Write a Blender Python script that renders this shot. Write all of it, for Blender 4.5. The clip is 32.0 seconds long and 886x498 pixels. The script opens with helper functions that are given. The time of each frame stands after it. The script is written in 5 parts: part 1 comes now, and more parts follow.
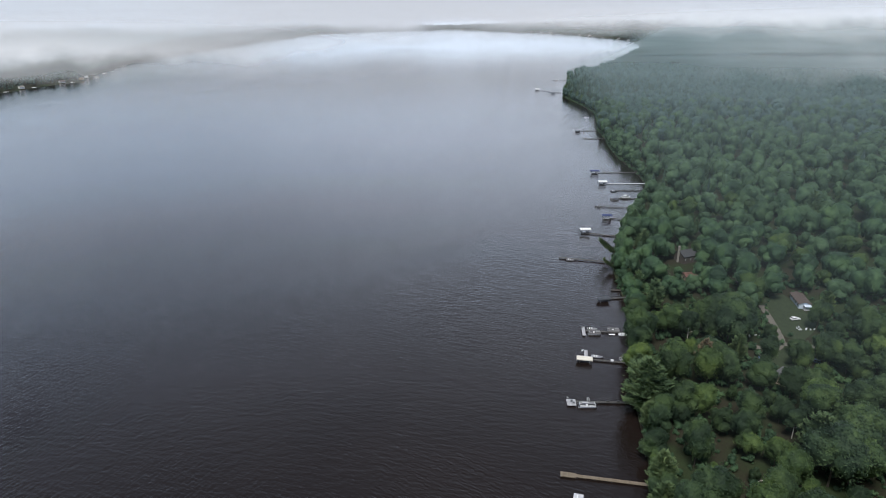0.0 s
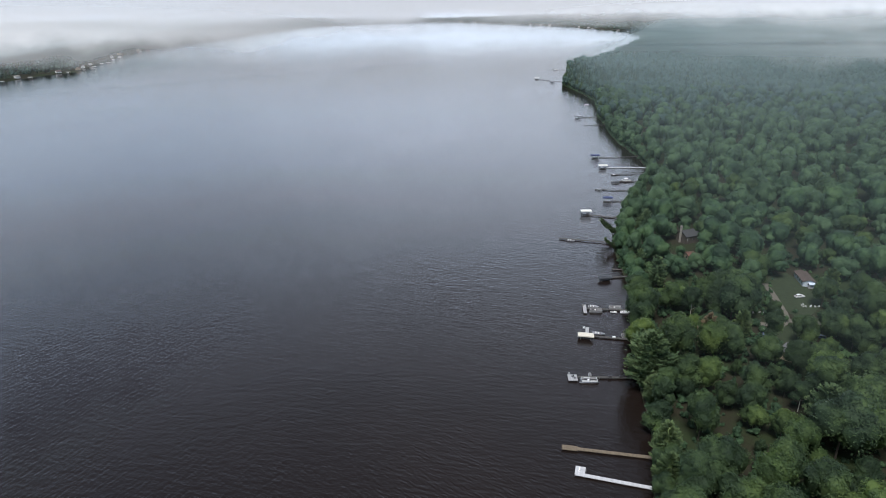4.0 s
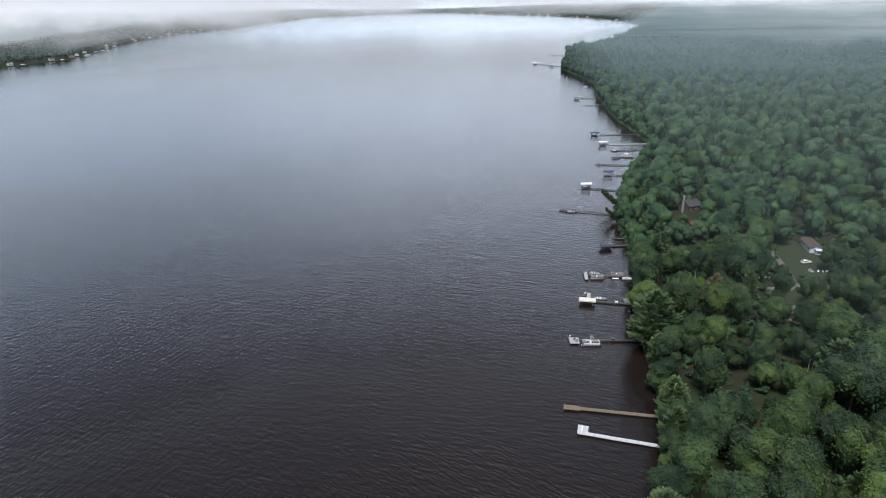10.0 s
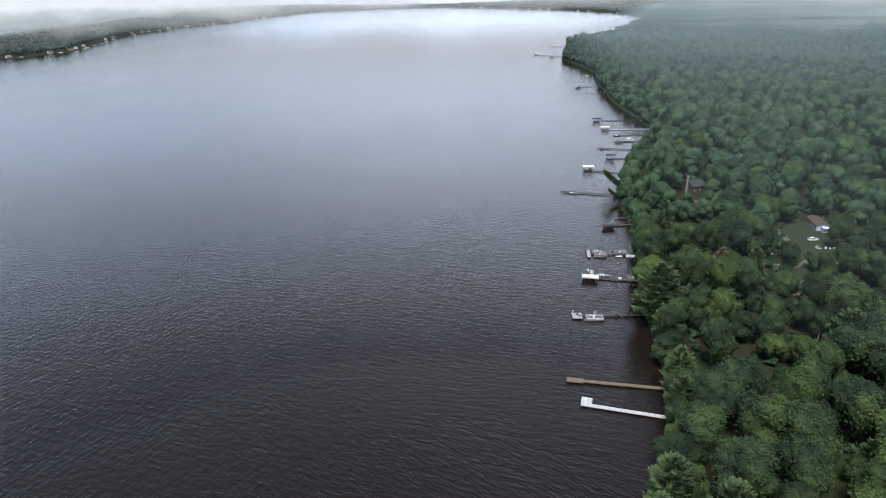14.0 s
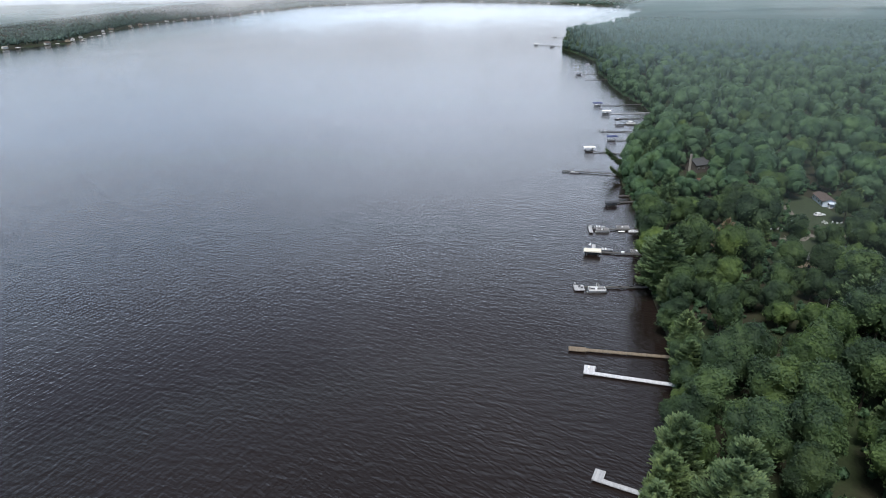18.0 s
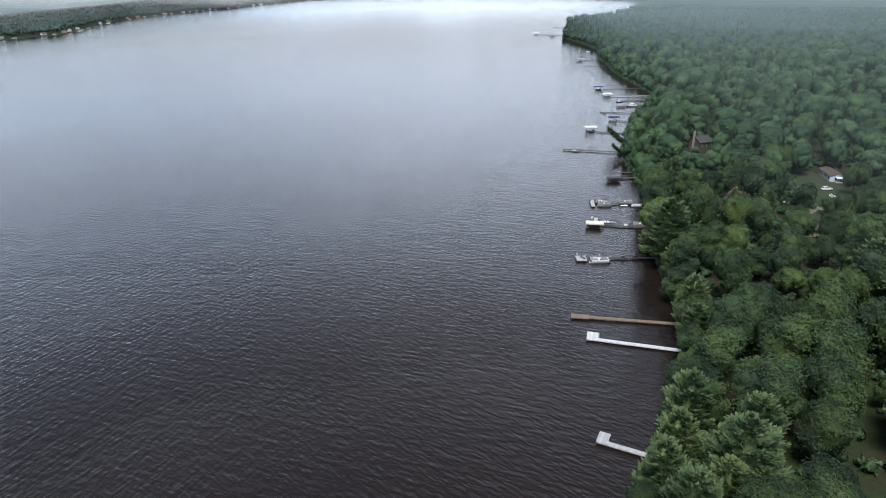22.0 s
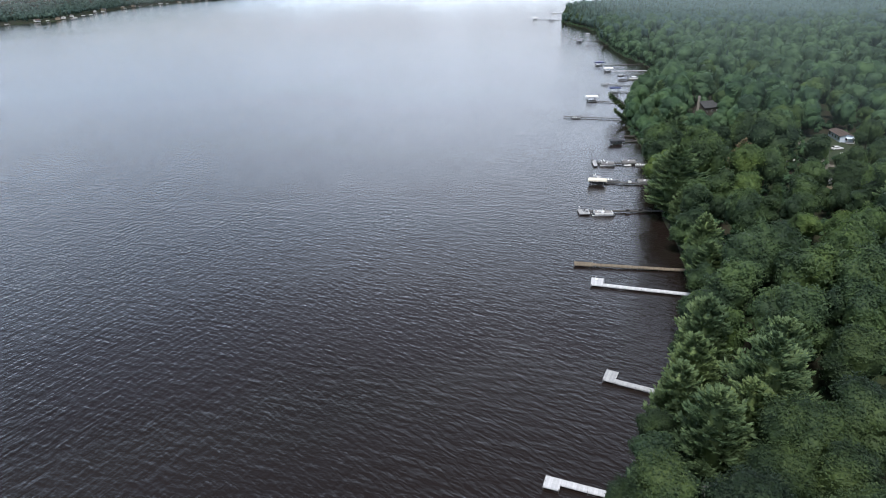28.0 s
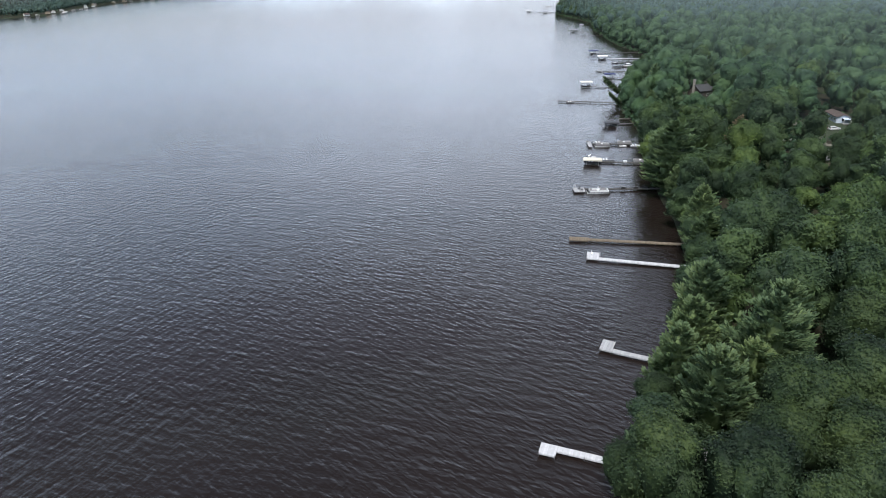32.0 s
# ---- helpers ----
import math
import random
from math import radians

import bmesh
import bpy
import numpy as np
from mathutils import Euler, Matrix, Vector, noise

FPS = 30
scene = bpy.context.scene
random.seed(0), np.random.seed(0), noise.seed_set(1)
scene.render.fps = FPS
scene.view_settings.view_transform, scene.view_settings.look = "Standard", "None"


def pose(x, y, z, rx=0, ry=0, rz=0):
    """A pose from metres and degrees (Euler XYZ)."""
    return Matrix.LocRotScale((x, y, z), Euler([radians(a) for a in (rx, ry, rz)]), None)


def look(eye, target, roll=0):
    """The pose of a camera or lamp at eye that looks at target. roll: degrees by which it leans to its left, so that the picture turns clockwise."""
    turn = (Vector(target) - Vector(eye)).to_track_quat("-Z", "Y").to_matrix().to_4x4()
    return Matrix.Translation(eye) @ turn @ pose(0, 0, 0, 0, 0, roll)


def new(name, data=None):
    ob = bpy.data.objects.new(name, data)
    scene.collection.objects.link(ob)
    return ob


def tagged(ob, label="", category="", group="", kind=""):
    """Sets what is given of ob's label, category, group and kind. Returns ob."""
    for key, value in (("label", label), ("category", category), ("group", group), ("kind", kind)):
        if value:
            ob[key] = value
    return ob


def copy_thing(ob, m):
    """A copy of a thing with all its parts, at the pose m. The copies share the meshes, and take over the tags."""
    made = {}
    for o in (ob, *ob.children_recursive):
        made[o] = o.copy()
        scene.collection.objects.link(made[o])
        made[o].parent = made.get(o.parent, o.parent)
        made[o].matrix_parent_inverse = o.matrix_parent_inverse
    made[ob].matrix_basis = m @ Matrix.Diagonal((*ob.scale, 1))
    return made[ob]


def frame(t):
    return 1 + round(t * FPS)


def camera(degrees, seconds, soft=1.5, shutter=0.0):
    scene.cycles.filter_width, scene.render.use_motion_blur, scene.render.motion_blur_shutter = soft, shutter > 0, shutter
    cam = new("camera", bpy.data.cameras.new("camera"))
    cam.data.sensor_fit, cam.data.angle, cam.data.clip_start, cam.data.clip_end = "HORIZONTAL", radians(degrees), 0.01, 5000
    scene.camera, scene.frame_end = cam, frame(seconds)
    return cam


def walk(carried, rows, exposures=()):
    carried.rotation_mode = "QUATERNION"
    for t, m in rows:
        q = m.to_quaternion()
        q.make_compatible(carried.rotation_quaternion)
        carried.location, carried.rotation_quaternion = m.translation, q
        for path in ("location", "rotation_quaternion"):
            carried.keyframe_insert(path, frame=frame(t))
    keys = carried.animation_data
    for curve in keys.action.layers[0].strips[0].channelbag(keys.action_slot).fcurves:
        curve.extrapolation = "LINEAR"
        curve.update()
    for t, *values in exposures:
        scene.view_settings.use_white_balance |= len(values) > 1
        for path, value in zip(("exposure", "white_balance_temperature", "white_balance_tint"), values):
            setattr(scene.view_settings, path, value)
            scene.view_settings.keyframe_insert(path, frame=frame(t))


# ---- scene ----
cam = camera(71.3, 32.0, 0.95)
PATH = [
    (0, (0.05, -6.6, 140.75), (0.01, -4.737, 140.022), -0.85),
    (3, (-0.05, -5.5, 133.6), (-0.087, -3.643, 132.859), -0.85),
    (6, (0.141, -4.289, 126.513), (0.104, -2.434, 125.764), -0.9),
    (9, (0.313, -2.8, 119.0), (0.28, -0.95, 118.24), -1.0),
    (12, (0.45, -1.95, 112.2), (0.416, -0.102, 111.434), -1.1),
    (14.5, (0.6, -0.95, 105.9), (0.564, 0.894, 105.127), -1.2),
    (17, (0.671, 0.1, 99.2), (0.637, 1.942, 98.421), -1.15),
    (19, (0.757, 0.95, 94.1), (0.722, 2.789, 93.316), -1.2),
    (21, (0.9, 2.0, 88.8), (0.866, 3.837, 88.01), -1.2),
    (23, (0.95, 3.0, 83.5), (0.917, 4.835, 82.704), -1.2),
    (25, (1.075, 4.5, 77.8), (1.046, 6.333, 77.0), -1.1),
    (28, (1.25, 5.4, 70.2), (1.221, 7.23, 69.393), -1.2),
    (29, (1.35, 5.8, 67.5), (1.321, 7.628, 66.69), -1.2),
    (30, (1.5, 6.0, 65.15), (1.469, 7.827, 64.337), -1.25),
    (30.5, (1.6, 6.05, 64.4), (1.567, 7.876, 63.585), -1.3),
    (31, (1.66, 5.95, 64.2), (1.626, 7.775, 63.384), -1.35),
    (31.5, (1.7, 6.1, 63.95), (1.677, 7.926, 63.134), -1.35),
    (32, (1.75, 6.4, 63.7), (1.737, 8.226, 62.884), -1.3),
]
walk(cam, [(t, look(e, a, r)) for t, e, a, r in PATH], exposures=[(0, -0.22), (8, -0.1), (14, 0.0), (32, 0.12)])

# ---------------------------------------------------------------- sky and light
world = bpy.data.worlds.new("overcast_sky")
scene.world = world
world.use_nodes = True
wn, wl = world.node_tree.nodes, world.node_tree.links
wn.clear()
w_out = wn.new("ShaderNodeOutputWorld")
w_sky = wn.new("ShaderNodeTexSky")
w_sky.sky_type = "NISHITA"
w_sky.sun_disc = False
w_sky.sun_elevation = radians(61)
w_sky.sun_rotation = radians(205)
w_sky.dust_density = 1.5
w_b1 = wn.new("ShaderNodeBackground")
w_b1.inputs["Strength"].default_value = 0.05
wl.new(w_sky.outputs[0], w_b1.inputs["Color"])
w_tc = wn.new("ShaderNodeTexCoord")
w_map = wn.new("ShaderNodeMapping")
w_map.inputs["Scale"].default_value = (1.0, 1.0, 2.2)
w_map.inputs["Location"].default_value = (0.7, 0.2, 0.0)
wl.new(w_tc.outputs["Generated"], w_map.inputs["Vector"])
w_noise = wn.new("ShaderNodeTexNoise")
w_noise.inputs["Scale"].default_value = 1.7
w_noise.inputs["Detail"].default_value = 3
wl.new(w_map.outputs[0], w_noise.inputs["Vector"])
w_ramp = wn.new("ShaderNodeValToRGB")
w_ramp.color_ramp.elements[0].position, w_ramp.color_ramp.elements[0].color = 0.3, (0.455, 0.56, 0.745, 1)
w_ramp.color_ramp.elements[1].position, w_ramp.color_ramp.elements[1].color = 0.7, (0.575, 0.685, 0.865, 1)
wl.new(w_noise.outputs["Fac"], w_ramp.inputs["Fac"])
w_b2 = wn.new("ShaderNodeBackground")
w_sep = wn.new("ShaderNodeSeparateXYZ")
wl.new(w_tc.outputs["Generated"], w_sep.inputs[0])
w_low = wn.new("ShaderNodeValToRGB")
w_rise = w_low.color_ramp.elements
for k, (at, glow) in enumerate(((0.0, 0.53), (0.1, 0.61), (0.2, 0.67), (0.3, 0.675), (0.4, 0.555), (0.5, 0.37), (0.6, 0.22), (0.75, 0.14))):
    e = w_rise[k] if k < 2 else w_rise.new(at)
    e.position, e.color = at, (glow, glow, glow, 1)
wl.new(w_sep.outputs["Z"], w_low.inputs["Fac"])
# the sky is brightened towards the north, to lift the water's reflections
w_dot = wn.new("ShaderNodeVectorMath")
w_dot.operation = "DOT_PRODUCT"
w_dot.inputs[1].default_value = (-0.25, 0.97, 0.0)
wl.new(w_tc.outputs["Generated"], w_dot.inputs[0])
w_side = wn.new("ShaderNodeMapRange")
for key, value in (("From Min", -1.0), ("From Max", 1.0), ("To Min", 1.2), ("To Max", 2.8)):
    w_side.inputs[key].default_value = value
wl.new(w_dot.outputs["Value"], w_side.inputs["Value"])
w_mul = wn.new("ShaderNodeMath")
w_mul.operation = "MULTIPLY"
wl.new(w_low.outputs[0], w_mul.inputs[0])
wl.new(w_side.outputs[0], w_mul.inputs[1])
# a bright patch of sky added ahead, pale and a little warm, to lift the water's reflections
w_ahead = wn.new("ShaderNodeVectorMath")
w_ahead.operation = "DOT_PRODUCT"
w_ahead.inputs[1].default_value = Vector((0.18, 0.9, 0.36)).normalized()
wl.new(w_tc.outputs["Generated"], w_ahead.inputs[0])
w_glow = wn.new("ShaderNodeMapRange")
w_glow.interpolation_type = "SMOOTHSTEP"
for key, value in (("From Min", 0.8), ("From Max", 1.0), ("To Min", 0.0), ("To Max", 1.0)):
    w_glow.inputs[key].default_value = value
wl.new(w_ahead.outputs["Value"], w_glow.inputs["Value"])
w_warm = wn.new("ShaderNodeMix")
w_warm.data_type = "RGBA"
w_warm.inputs[7].default_value = (0.615, 0.69, 0.83, 1)
wl.new(w_glow.outputs[0], w_warm.inputs[0])
wl.new(w_ramp.outputs[0], w_warm.inputs[6])
wl.new(w_warm.outputs[2], w_b2.inputs["Color"])
w_boost = wn.new("ShaderNodeMath")
w_boost.operation = "MULTIPLY_ADD"
w_boost.inputs[1].default_value = 0.3
w_boost.inputs[2].default_value = 1.0
wl.new(w_glow.outputs[0], w_boost.inputs[0])
w_total = wn.new("ShaderNodeMath")
w_total.operation = "MULTIPLY"
wl.new(w_mul.outputs[0], w_total.inputs[0])
wl.new(w_boost.outputs[0], w_total.inputs[1])
wl.new(w_total.outputs[0], w_b2.inputs["Strength"])
w_add = wn.new("ShaderNodeAddShader")
wl.new(w_b1.outputs[0], w_add.inputs[0])
wl.new(w_b2.outputs[0], w_add.inputs[1])
wl.new(w_add.outputs[0], w_out.inputs["Surface"])

sun_data = bpy.data.lights.new("sun", "SUN")
sun_data.energy, sun_data.angle, sun_data.color = 4.5, radians(20), (1.0, 0.98, 0.94)
sun = new("sun", sun_data)
sun.matrix_world = look((-70, -170, 330), (0, 0, 0))


# ---------------------------------------------------------------- materials
class Nodes:
    """A node material with a Principled shader and short ways to add textures."""

    def __init__(self, name, rough=0.6, metal=0.0, spec=0.5):
        self.mat = bpy.data.materials.new(name)
        self.mat.use_nodes = True
        self.t = self.mat.node_tree
        self.bsdf = self.t.nodes["Principled BSDF"]
        self.bsdf.inputs["Roughness"].default_value = rough
        self.bsdf.inputs["Metallic"].default_value = metal
        self.bsdf.inputs["Specular IOR Level"].default_value = spec
        self.geo = self.t.nodes.new("ShaderNodeNewGeometry")
        self.tc = self.t.nodes.new("ShaderNodeTexCoord")

    def link(self, a, b):
        self.t.links.new(a, b)

    def noise(self, scale, detail=3, rough=0.5, world_space=True, stretch=(1, 1, 1), turn=0.0):
        m = self.t.nodes.new("ShaderNodeMapping")
        m.vector_type = "TEXTURE"
        m.inputs["Scale"].default_value = stretch
        m.inputs["Rotation"].default_value = (0, 0, radians(turn))
        self.link(self.geo.outputs["Position"] if world_space else self.tc.outputs["Object"], m.inputs["Vector"])
        n = self.t.nodes.new("ShaderNodeTexNoise")
        n.inputs["Scale"].default_value = scale
        n.inputs["Detail"].default_value = detail
        n.inputs["Roughness"].default_value = rough
        self.link(m.outputs[0], n.inputs["Vector"])
        return n.outputs["Fac"]

    def ramp(self, fac, stops):
        r = self.t.nodes.new("ShaderNodeValToRGB")
        el = r.color_ramp.elements
        while len(el) < len(stops):
            el.new(0.5)
        for e, (p, c) in zip(el, stops):
            e.position, e.color = p, (*c, 1)
        self.link(fac, r.inputs["Fac"])
        return r.outputs["Color"]

    def math(self, op, a, b):
        n = self.t.nodes.new("ShaderNodeMath")
        n.operation = op
        for i, v in enumerate((a, b)):
            if isinstance(v, (int, float)):
                n.inputs[i].default_value = v
            else:
                self.link(v, n.inputs[i])
        return n.outputs[0]

    def mix(self, fac, a, b, blend="MIX"):
        n = self.t.nodes.new("ShaderNodeMix")
        n.data_type, n.blend_type = "RGBA", blend
        for i, v in ((0, fac), (6, a), (7, b)):
            if isinstance(v, (int, float)):
                n.inputs[i].default_value = v
            elif isinstance(v, tuple):
                n.inputs[i].default_value = (*v, 1)
            else:
                self.link(v, n.inputs[i])
        return n.outputs[2]

    def color(self, c):
        if isinstance(c, tuple):
            self.bsdf.inputs["Base Color"].default_value = (*c, 1)
        else:
            self.link(c, self.bsdf.inputs["Base Color"])
        return self

    def bump(self, height, distance, strength=1.0):
        b = self.t.nodes.new("ShaderNodeBump")
        b.inputs["Distance"].default_value = distance
        b.inputs["Strength"].default_value = strength
        self.link(height, b.inputs["Height"])
        self.link(b.outputs[0], self.bsdf.inputs["Normal"])
        return self


def leaf_material(name, dark, mid, light, wash=0.8, speck=0.85):
    """Leaves: tint drifts from tree to tree and from leaf to leaf, and some light passes through."""
    n = Nodes(name, 0.62, 0, 0.25)
    trees = n.noise(0.11, 2)
    leaves = n.noise(2.2, 2, 0.7)
    base = n.ramp(n.math("ADD", n.math("MULTIPLY", trees, 0.75), n.math("MULTIPLY", leaves, 0.25)), ((0.41, dark), (0.5, mid), (0.59, light)))
    info = n.t.nodes.new("ShaderNodeObjectInfo")
    tone = n.ramp(info.outputs["Random"], ((0.0, (0.84, 0.87, 0.86)), (0.5, (1, 1, 1)), (1.0, (1.22, 1.16, 0.95))))
    col = n.mix(wash, base, tone, "MULTIPLY")
    isl = n.ramp(n.geo.outputs["Random Per Island"], ((0.0, (0.82, 0.84, 0.86)), (0.7, (1.05, 1.04, 1.0)), (1.0, (1.3, 1.25, 1.06))))
    col = n.mix(speck, col, isl, "MULTIPLY")
    n.color(col)
    n.bump(n.noise(1.5, 3, 0.6), 0.3)
    tr = n.t.nodes.new("ShaderNodeBsdfTranslucent")
    n.link(col, tr.inputs["Color"])
    mx = n.t.nodes.new("ShaderNodeMixShader")
    mx.inputs[0].default_value = 0.38
    n.link(n.bsdf.outputs[0], mx.inputs[1])
    n.link(tr.outputs[0], mx.inputs[2])
    n.link(mx.outputs[0], n.t.nodes["Material Output"].inputs["Surface"])
    return n.mat


def plain_material(name, color, rough=0.6, metal=0.0, wear=0.25, scale=1.5, bump=0.0):
    """Paint, plastic or metal with soiling at two scales."""
    n = Nodes(name, rough, metal)
    soil = n.math("ADD", n.math("MULTIPLY", n.noise(scale, 4), 0.6), n.math("MULTIPLY", n.noise(scale * 9, 3), 0.4))
    lo = tuple(c * (1 - wear) for c in color)
    hi = tuple(min(1, c * (1 + wear * 0.5)) for c in color)
    n.color(n.ramp(soil, ((0.3, lo), (0.7, hi))))
    if bump:
        n.bump(n.noise(scale * 12, 3), bump)
    return n.mat


def wood_material(name, dark, light, plank=0.14, gap=0.7):
    """Boards that lie across a deck: joints, grain and weathering."""
    n = Nodes(name, 0.9, 0, 0.15)
    sep = n.t.nodes.new("ShaderNodeSeparateXYZ")
    n.link(n.tc.outputs["Object"], sep.inputs[0])
    u = n.math("DIVIDE", sep.outputs["X"], plank)
    fr = n.math("FRACT", u, 0)
    joint = n.math("LESS_THAN", fr, 0.1)
    cell = n.math("FRACT", n.math("MULTIPLY", n.math("SINE", n.math("MULTIPLY", n.math("FLOOR", u, 0), 12.9), 0), 43.7), 0)
    grain = n.noise(3.0, 5, 0.6, True, (1, 1, 1))
    col = n.ramp(n.math("ADD", n.math("MULTIPLY", cell, 0.35), n.math("MULTIPLY", grain, 0.65)), ((0.2, dark), (0.75, light)))
    col = n.mix(n.math("MULTIPLY", joint, gap), col, tuple(c * 0.25 for c in dark))
    n.color(col)
    n.bump(n.math("SUBTRACT", grain, joint), 0.01)
    return n.mat


def water_material():
    n = Nodes("lake_water", 0.1, 0, 0.5)
    n.bsdf.inputs["IOR"].default_value = 1.333
    n.color(n.ramp(n.noise(0.012, 3), ((0.3, (0.0092, 0.0064, 0.0057)), (0.7, (0.0138, 0.0098, 0.0085)))))
    a = n.noise(1.2, 3, 0.5, True, (2.6, 1.0, 1), -42)
    b = n.noise(0.85, 2, 0.5, True, (3.6, 1.0, 1), 62)
    c = n.noise(0.62, 2, 0.5, True, (3.8, 1.0, 1), -18)
    d = n.noise(4.0, 2, 0.5, True, (1.4, 1.0, 1), -30)
    pos = n.t.nodes.new("ShaderNodeSeparateXYZ")
    n.link(n.geo.outputs["Position"], pos.inputs[0])
    west = n.ramp(n.math("MULTIPLY", n.math("ADD", n.math("MULTIPLY", pos.outputs["X"], -1), n.math("MULTIPLY", n.noise(0.02, 2), 60)), 0.01), ((0.1, (0.1, 0.1, 0.1)), (1.0, (1, 1, 1))))
    gust = n.ramp(n.noise(0.013, 3), ((0.35, (0.78, 0.78, 0.78)), (0.65, (1, 1, 1))))
    h = n.math("ADD", n.math("ADD", a, n.math("MULTIPLY", n.math("MULTIPLY", b, west), 0.85)), n.math("ADD", n.math("MULTIPLY", c, 0.75), n.math("MULTIPLY", d, 0.1)))
    # longer waves grow with distance so ripples still show from the camera
    swell = n.noise(0.24, 2, 0.5, True, (2.4, 1.0, 1), -32)
    swell_far = n.ramp(n.math("MULTIPLY", pos.outputs["Y"], 0.001), ((0.1, (0, 0, 0)), (0.3, (1, 1, 1))))
    h = n.math("ADD", h, n.math("MULTIPLY", n.math("MULTIPLY", swell, swell_far), 1.0))
    # ripples flattened with distance so reflections look right from the camera
    far_flattening = n.ramp(n.math("MULTIPLY", pos.outputs["Y"], 0.001), ((0.07, (1, 1, 1)), (0.15, (0.7, 0.7, 0.7)), (0.3, (0.52, 0.52, 0.52)), (0.75, (0.38, 0.38, 0.38)), (1.0, (0.3, 0.3, 0.3))))
    h = n.math("MULTIPLY", n.math("MULTIPLY", h, gust), far_flattening)
    n.bump(h, 0.28, 1.0)
    return n.mat


def ground_material():
    n = Nodes("forest_floor", 0.95, 0, 0.2)
    big = n.noise(0.05, 4)
    fine = n.noise(1.6, 5, 0.65)
    floor = n.ramp(fine, ((0.3, (0.016, 0.014, 0.01)), (0.5, (0.028, 0.025, 0.016)), (0.7, (0.022, 0.03, 0.014))))
    grass = n.ramp(fine, ((0.3, (0.016, 0.026, 0.011)), (0.7, (0.03, 0.044, 0.018))))
    n.color(n.mix(n.ramp(big, ((0.45, (0, 0, 0)), (0.6, (1, 1, 1)))), floor, grass))
    n.bump(fine, 0.15)
    return n.mat


MAT_WATER = water_material()
MAT_GROUND = ground_material()
# woods behind the near trees: a little bluer, with slight haze painted in
MAT_LEAF = leaf_material("broad_leaves", (0.035, 0.070, 0.046), (0.054, 0.109, 0.065), (0.083, 0.151, 0.077), speck=0.45)
# near trees: warmer copy without that haze tint
MAT_LEAF_NEAR = leaf_material("near_leaves", (0.029, 0.053, 0.031), (0.048, 0.083, 0.042), (0.077, 0.124, 0.052))
# darkened to show less haze on the nearest trees; also the leaning conifers' green
MAT_LEAF_DEEP = leaf_material("deep_green_leaves", (0.020, 0.037, 0.022), (0.034, 0.060, 0.030), (0.061, 0.095, 0.040))
MAT_LEAF_LIGHT = leaf_material("light_leaves", (0.042, 0.074, 0.032), (0.070, 0.117, 0.045), (0.106, 0.161, 0.054))
MAT_NEEDLE = leaf_material("pine_needles", (0.082, 0.131, 0.071), (0.117, 0.176, 0.089), (0.152, 0.215, 0.105))
MAT_SPRUCE = leaf_material("spruce_needles", (0.045, 0.078, 0.062), (0.062, 0.1, 0.077), (0.08, 0.122, 0.088))
# cooler leaf copy: the start of the haze, put into the colour
MAT_LEAF_MID_HAZE = leaf_material("mid_leaves_haze_tint", (0.051, 0.093, 0.056), (0.074, 0.131, 0.073), (0.100, 0.170, 0.091), speck=0.45)
# distance haze painted into the far leaves: paler and bluer
MAT_LEAF_FAR_HAZE = leaf_material("far_leaves_haze_tint", (0.072, 0.123, 0.108), (0.092, 0.152, 0.129), (0.113, 0.176, 0.146), speck=0.45)
MAT_RUST = leaf_material("rusty_leaves", (0.165, 0.129, 0.086), (0.225, 0.171, 0.113), (0.277, 0.210, 0.135))
MAT_BARK = plain_material("bark", (0.09, 0.075, 0.06), 0.95, 0, 0.4, 2.0, 0.02)
MAT_BIRCH = plain_material("birch_bark", (0.5, 0.47, 0.42), 0.85, 0, 0.5, 3.0, 0.01)
MAT_WHITE_DECK = wood_material("white_decking", (0.38, 0.385, 0.41), (0.54, 0.545, 0.57), 0.3, 0.15)
MAT_PALE_DECK = wood_material("pale_grey_decking", (0.26, 0.265, 0.28), (0.4, 0.405, 0.42), 0.3, 0.2)
MAT_GREY_DECK = wood_material("grey_decking", (0.045, 0.045, 0.045), (0.1, 0.098, 0.095))
MAT_BROWN_DECK = wood_material("brown_decking", (0.105, 0.085, 0.062), (0.225, 0.185, 0.14))
MAT_DARK_DECK = wood_material("dark_decking", (0.04, 0.037, 0.034), (0.09, 0.084, 0.078))
MAT_ALU = plain_material("aluminium", (0.55, 0.56, 0.58), 0.4, 0.9, 0.2)
MAT_STEEL = plain_material("weathered_steel", (0.16, 0.16, 0.17), 0.55, 0.6, 0.4)
MAT_WHITE = plain_material("white_gelcoat", (0.74, 0.75, 0.77), 0.35, 0, 0.12)
MAT_WHITE_CANVAS = plain_material("white_canvas", (0.72, 0.72, 0.71), 0.8, 0, 0.15)
MAT_CREAM_CANVAS = plain_material("cream_canvas", (0.6, 0.57, 0.5), 0.8, 0, 0.15)
MAT_BLUE_CANVAS = plain_material("blue_canvas", (0.035, 0.05, 0.13), 0.8, 0, 0.2)
MAT_GREY_CANVAS = plain_material("grey_canvas", (0.2, 0.21, 0.24), 0.8, 0, 0.2)
MAT_DARK_CANVAS = plain_material("dark_canvas", (0.045, 0.05, 0.06), 0.8, 0, 0.25)
MAT_BLACK = plain_material("black_plastic", (0.02, 0.02, 0.022), 0.45, 0, 0.3)
MAT_SEAT = plain_material("grey_vinyl", (0.24, 0.24, 0.25), 0.5, 0, 0.2)
MAT_RED = plain_material("red_plastic", (0.35, 0.03, 0.03), 0.45, 0, 0.2)
MAT_GLASS = plain_material("dark_glass", (0.02, 0.025, 0.03), 0.08, 0, 0.1)
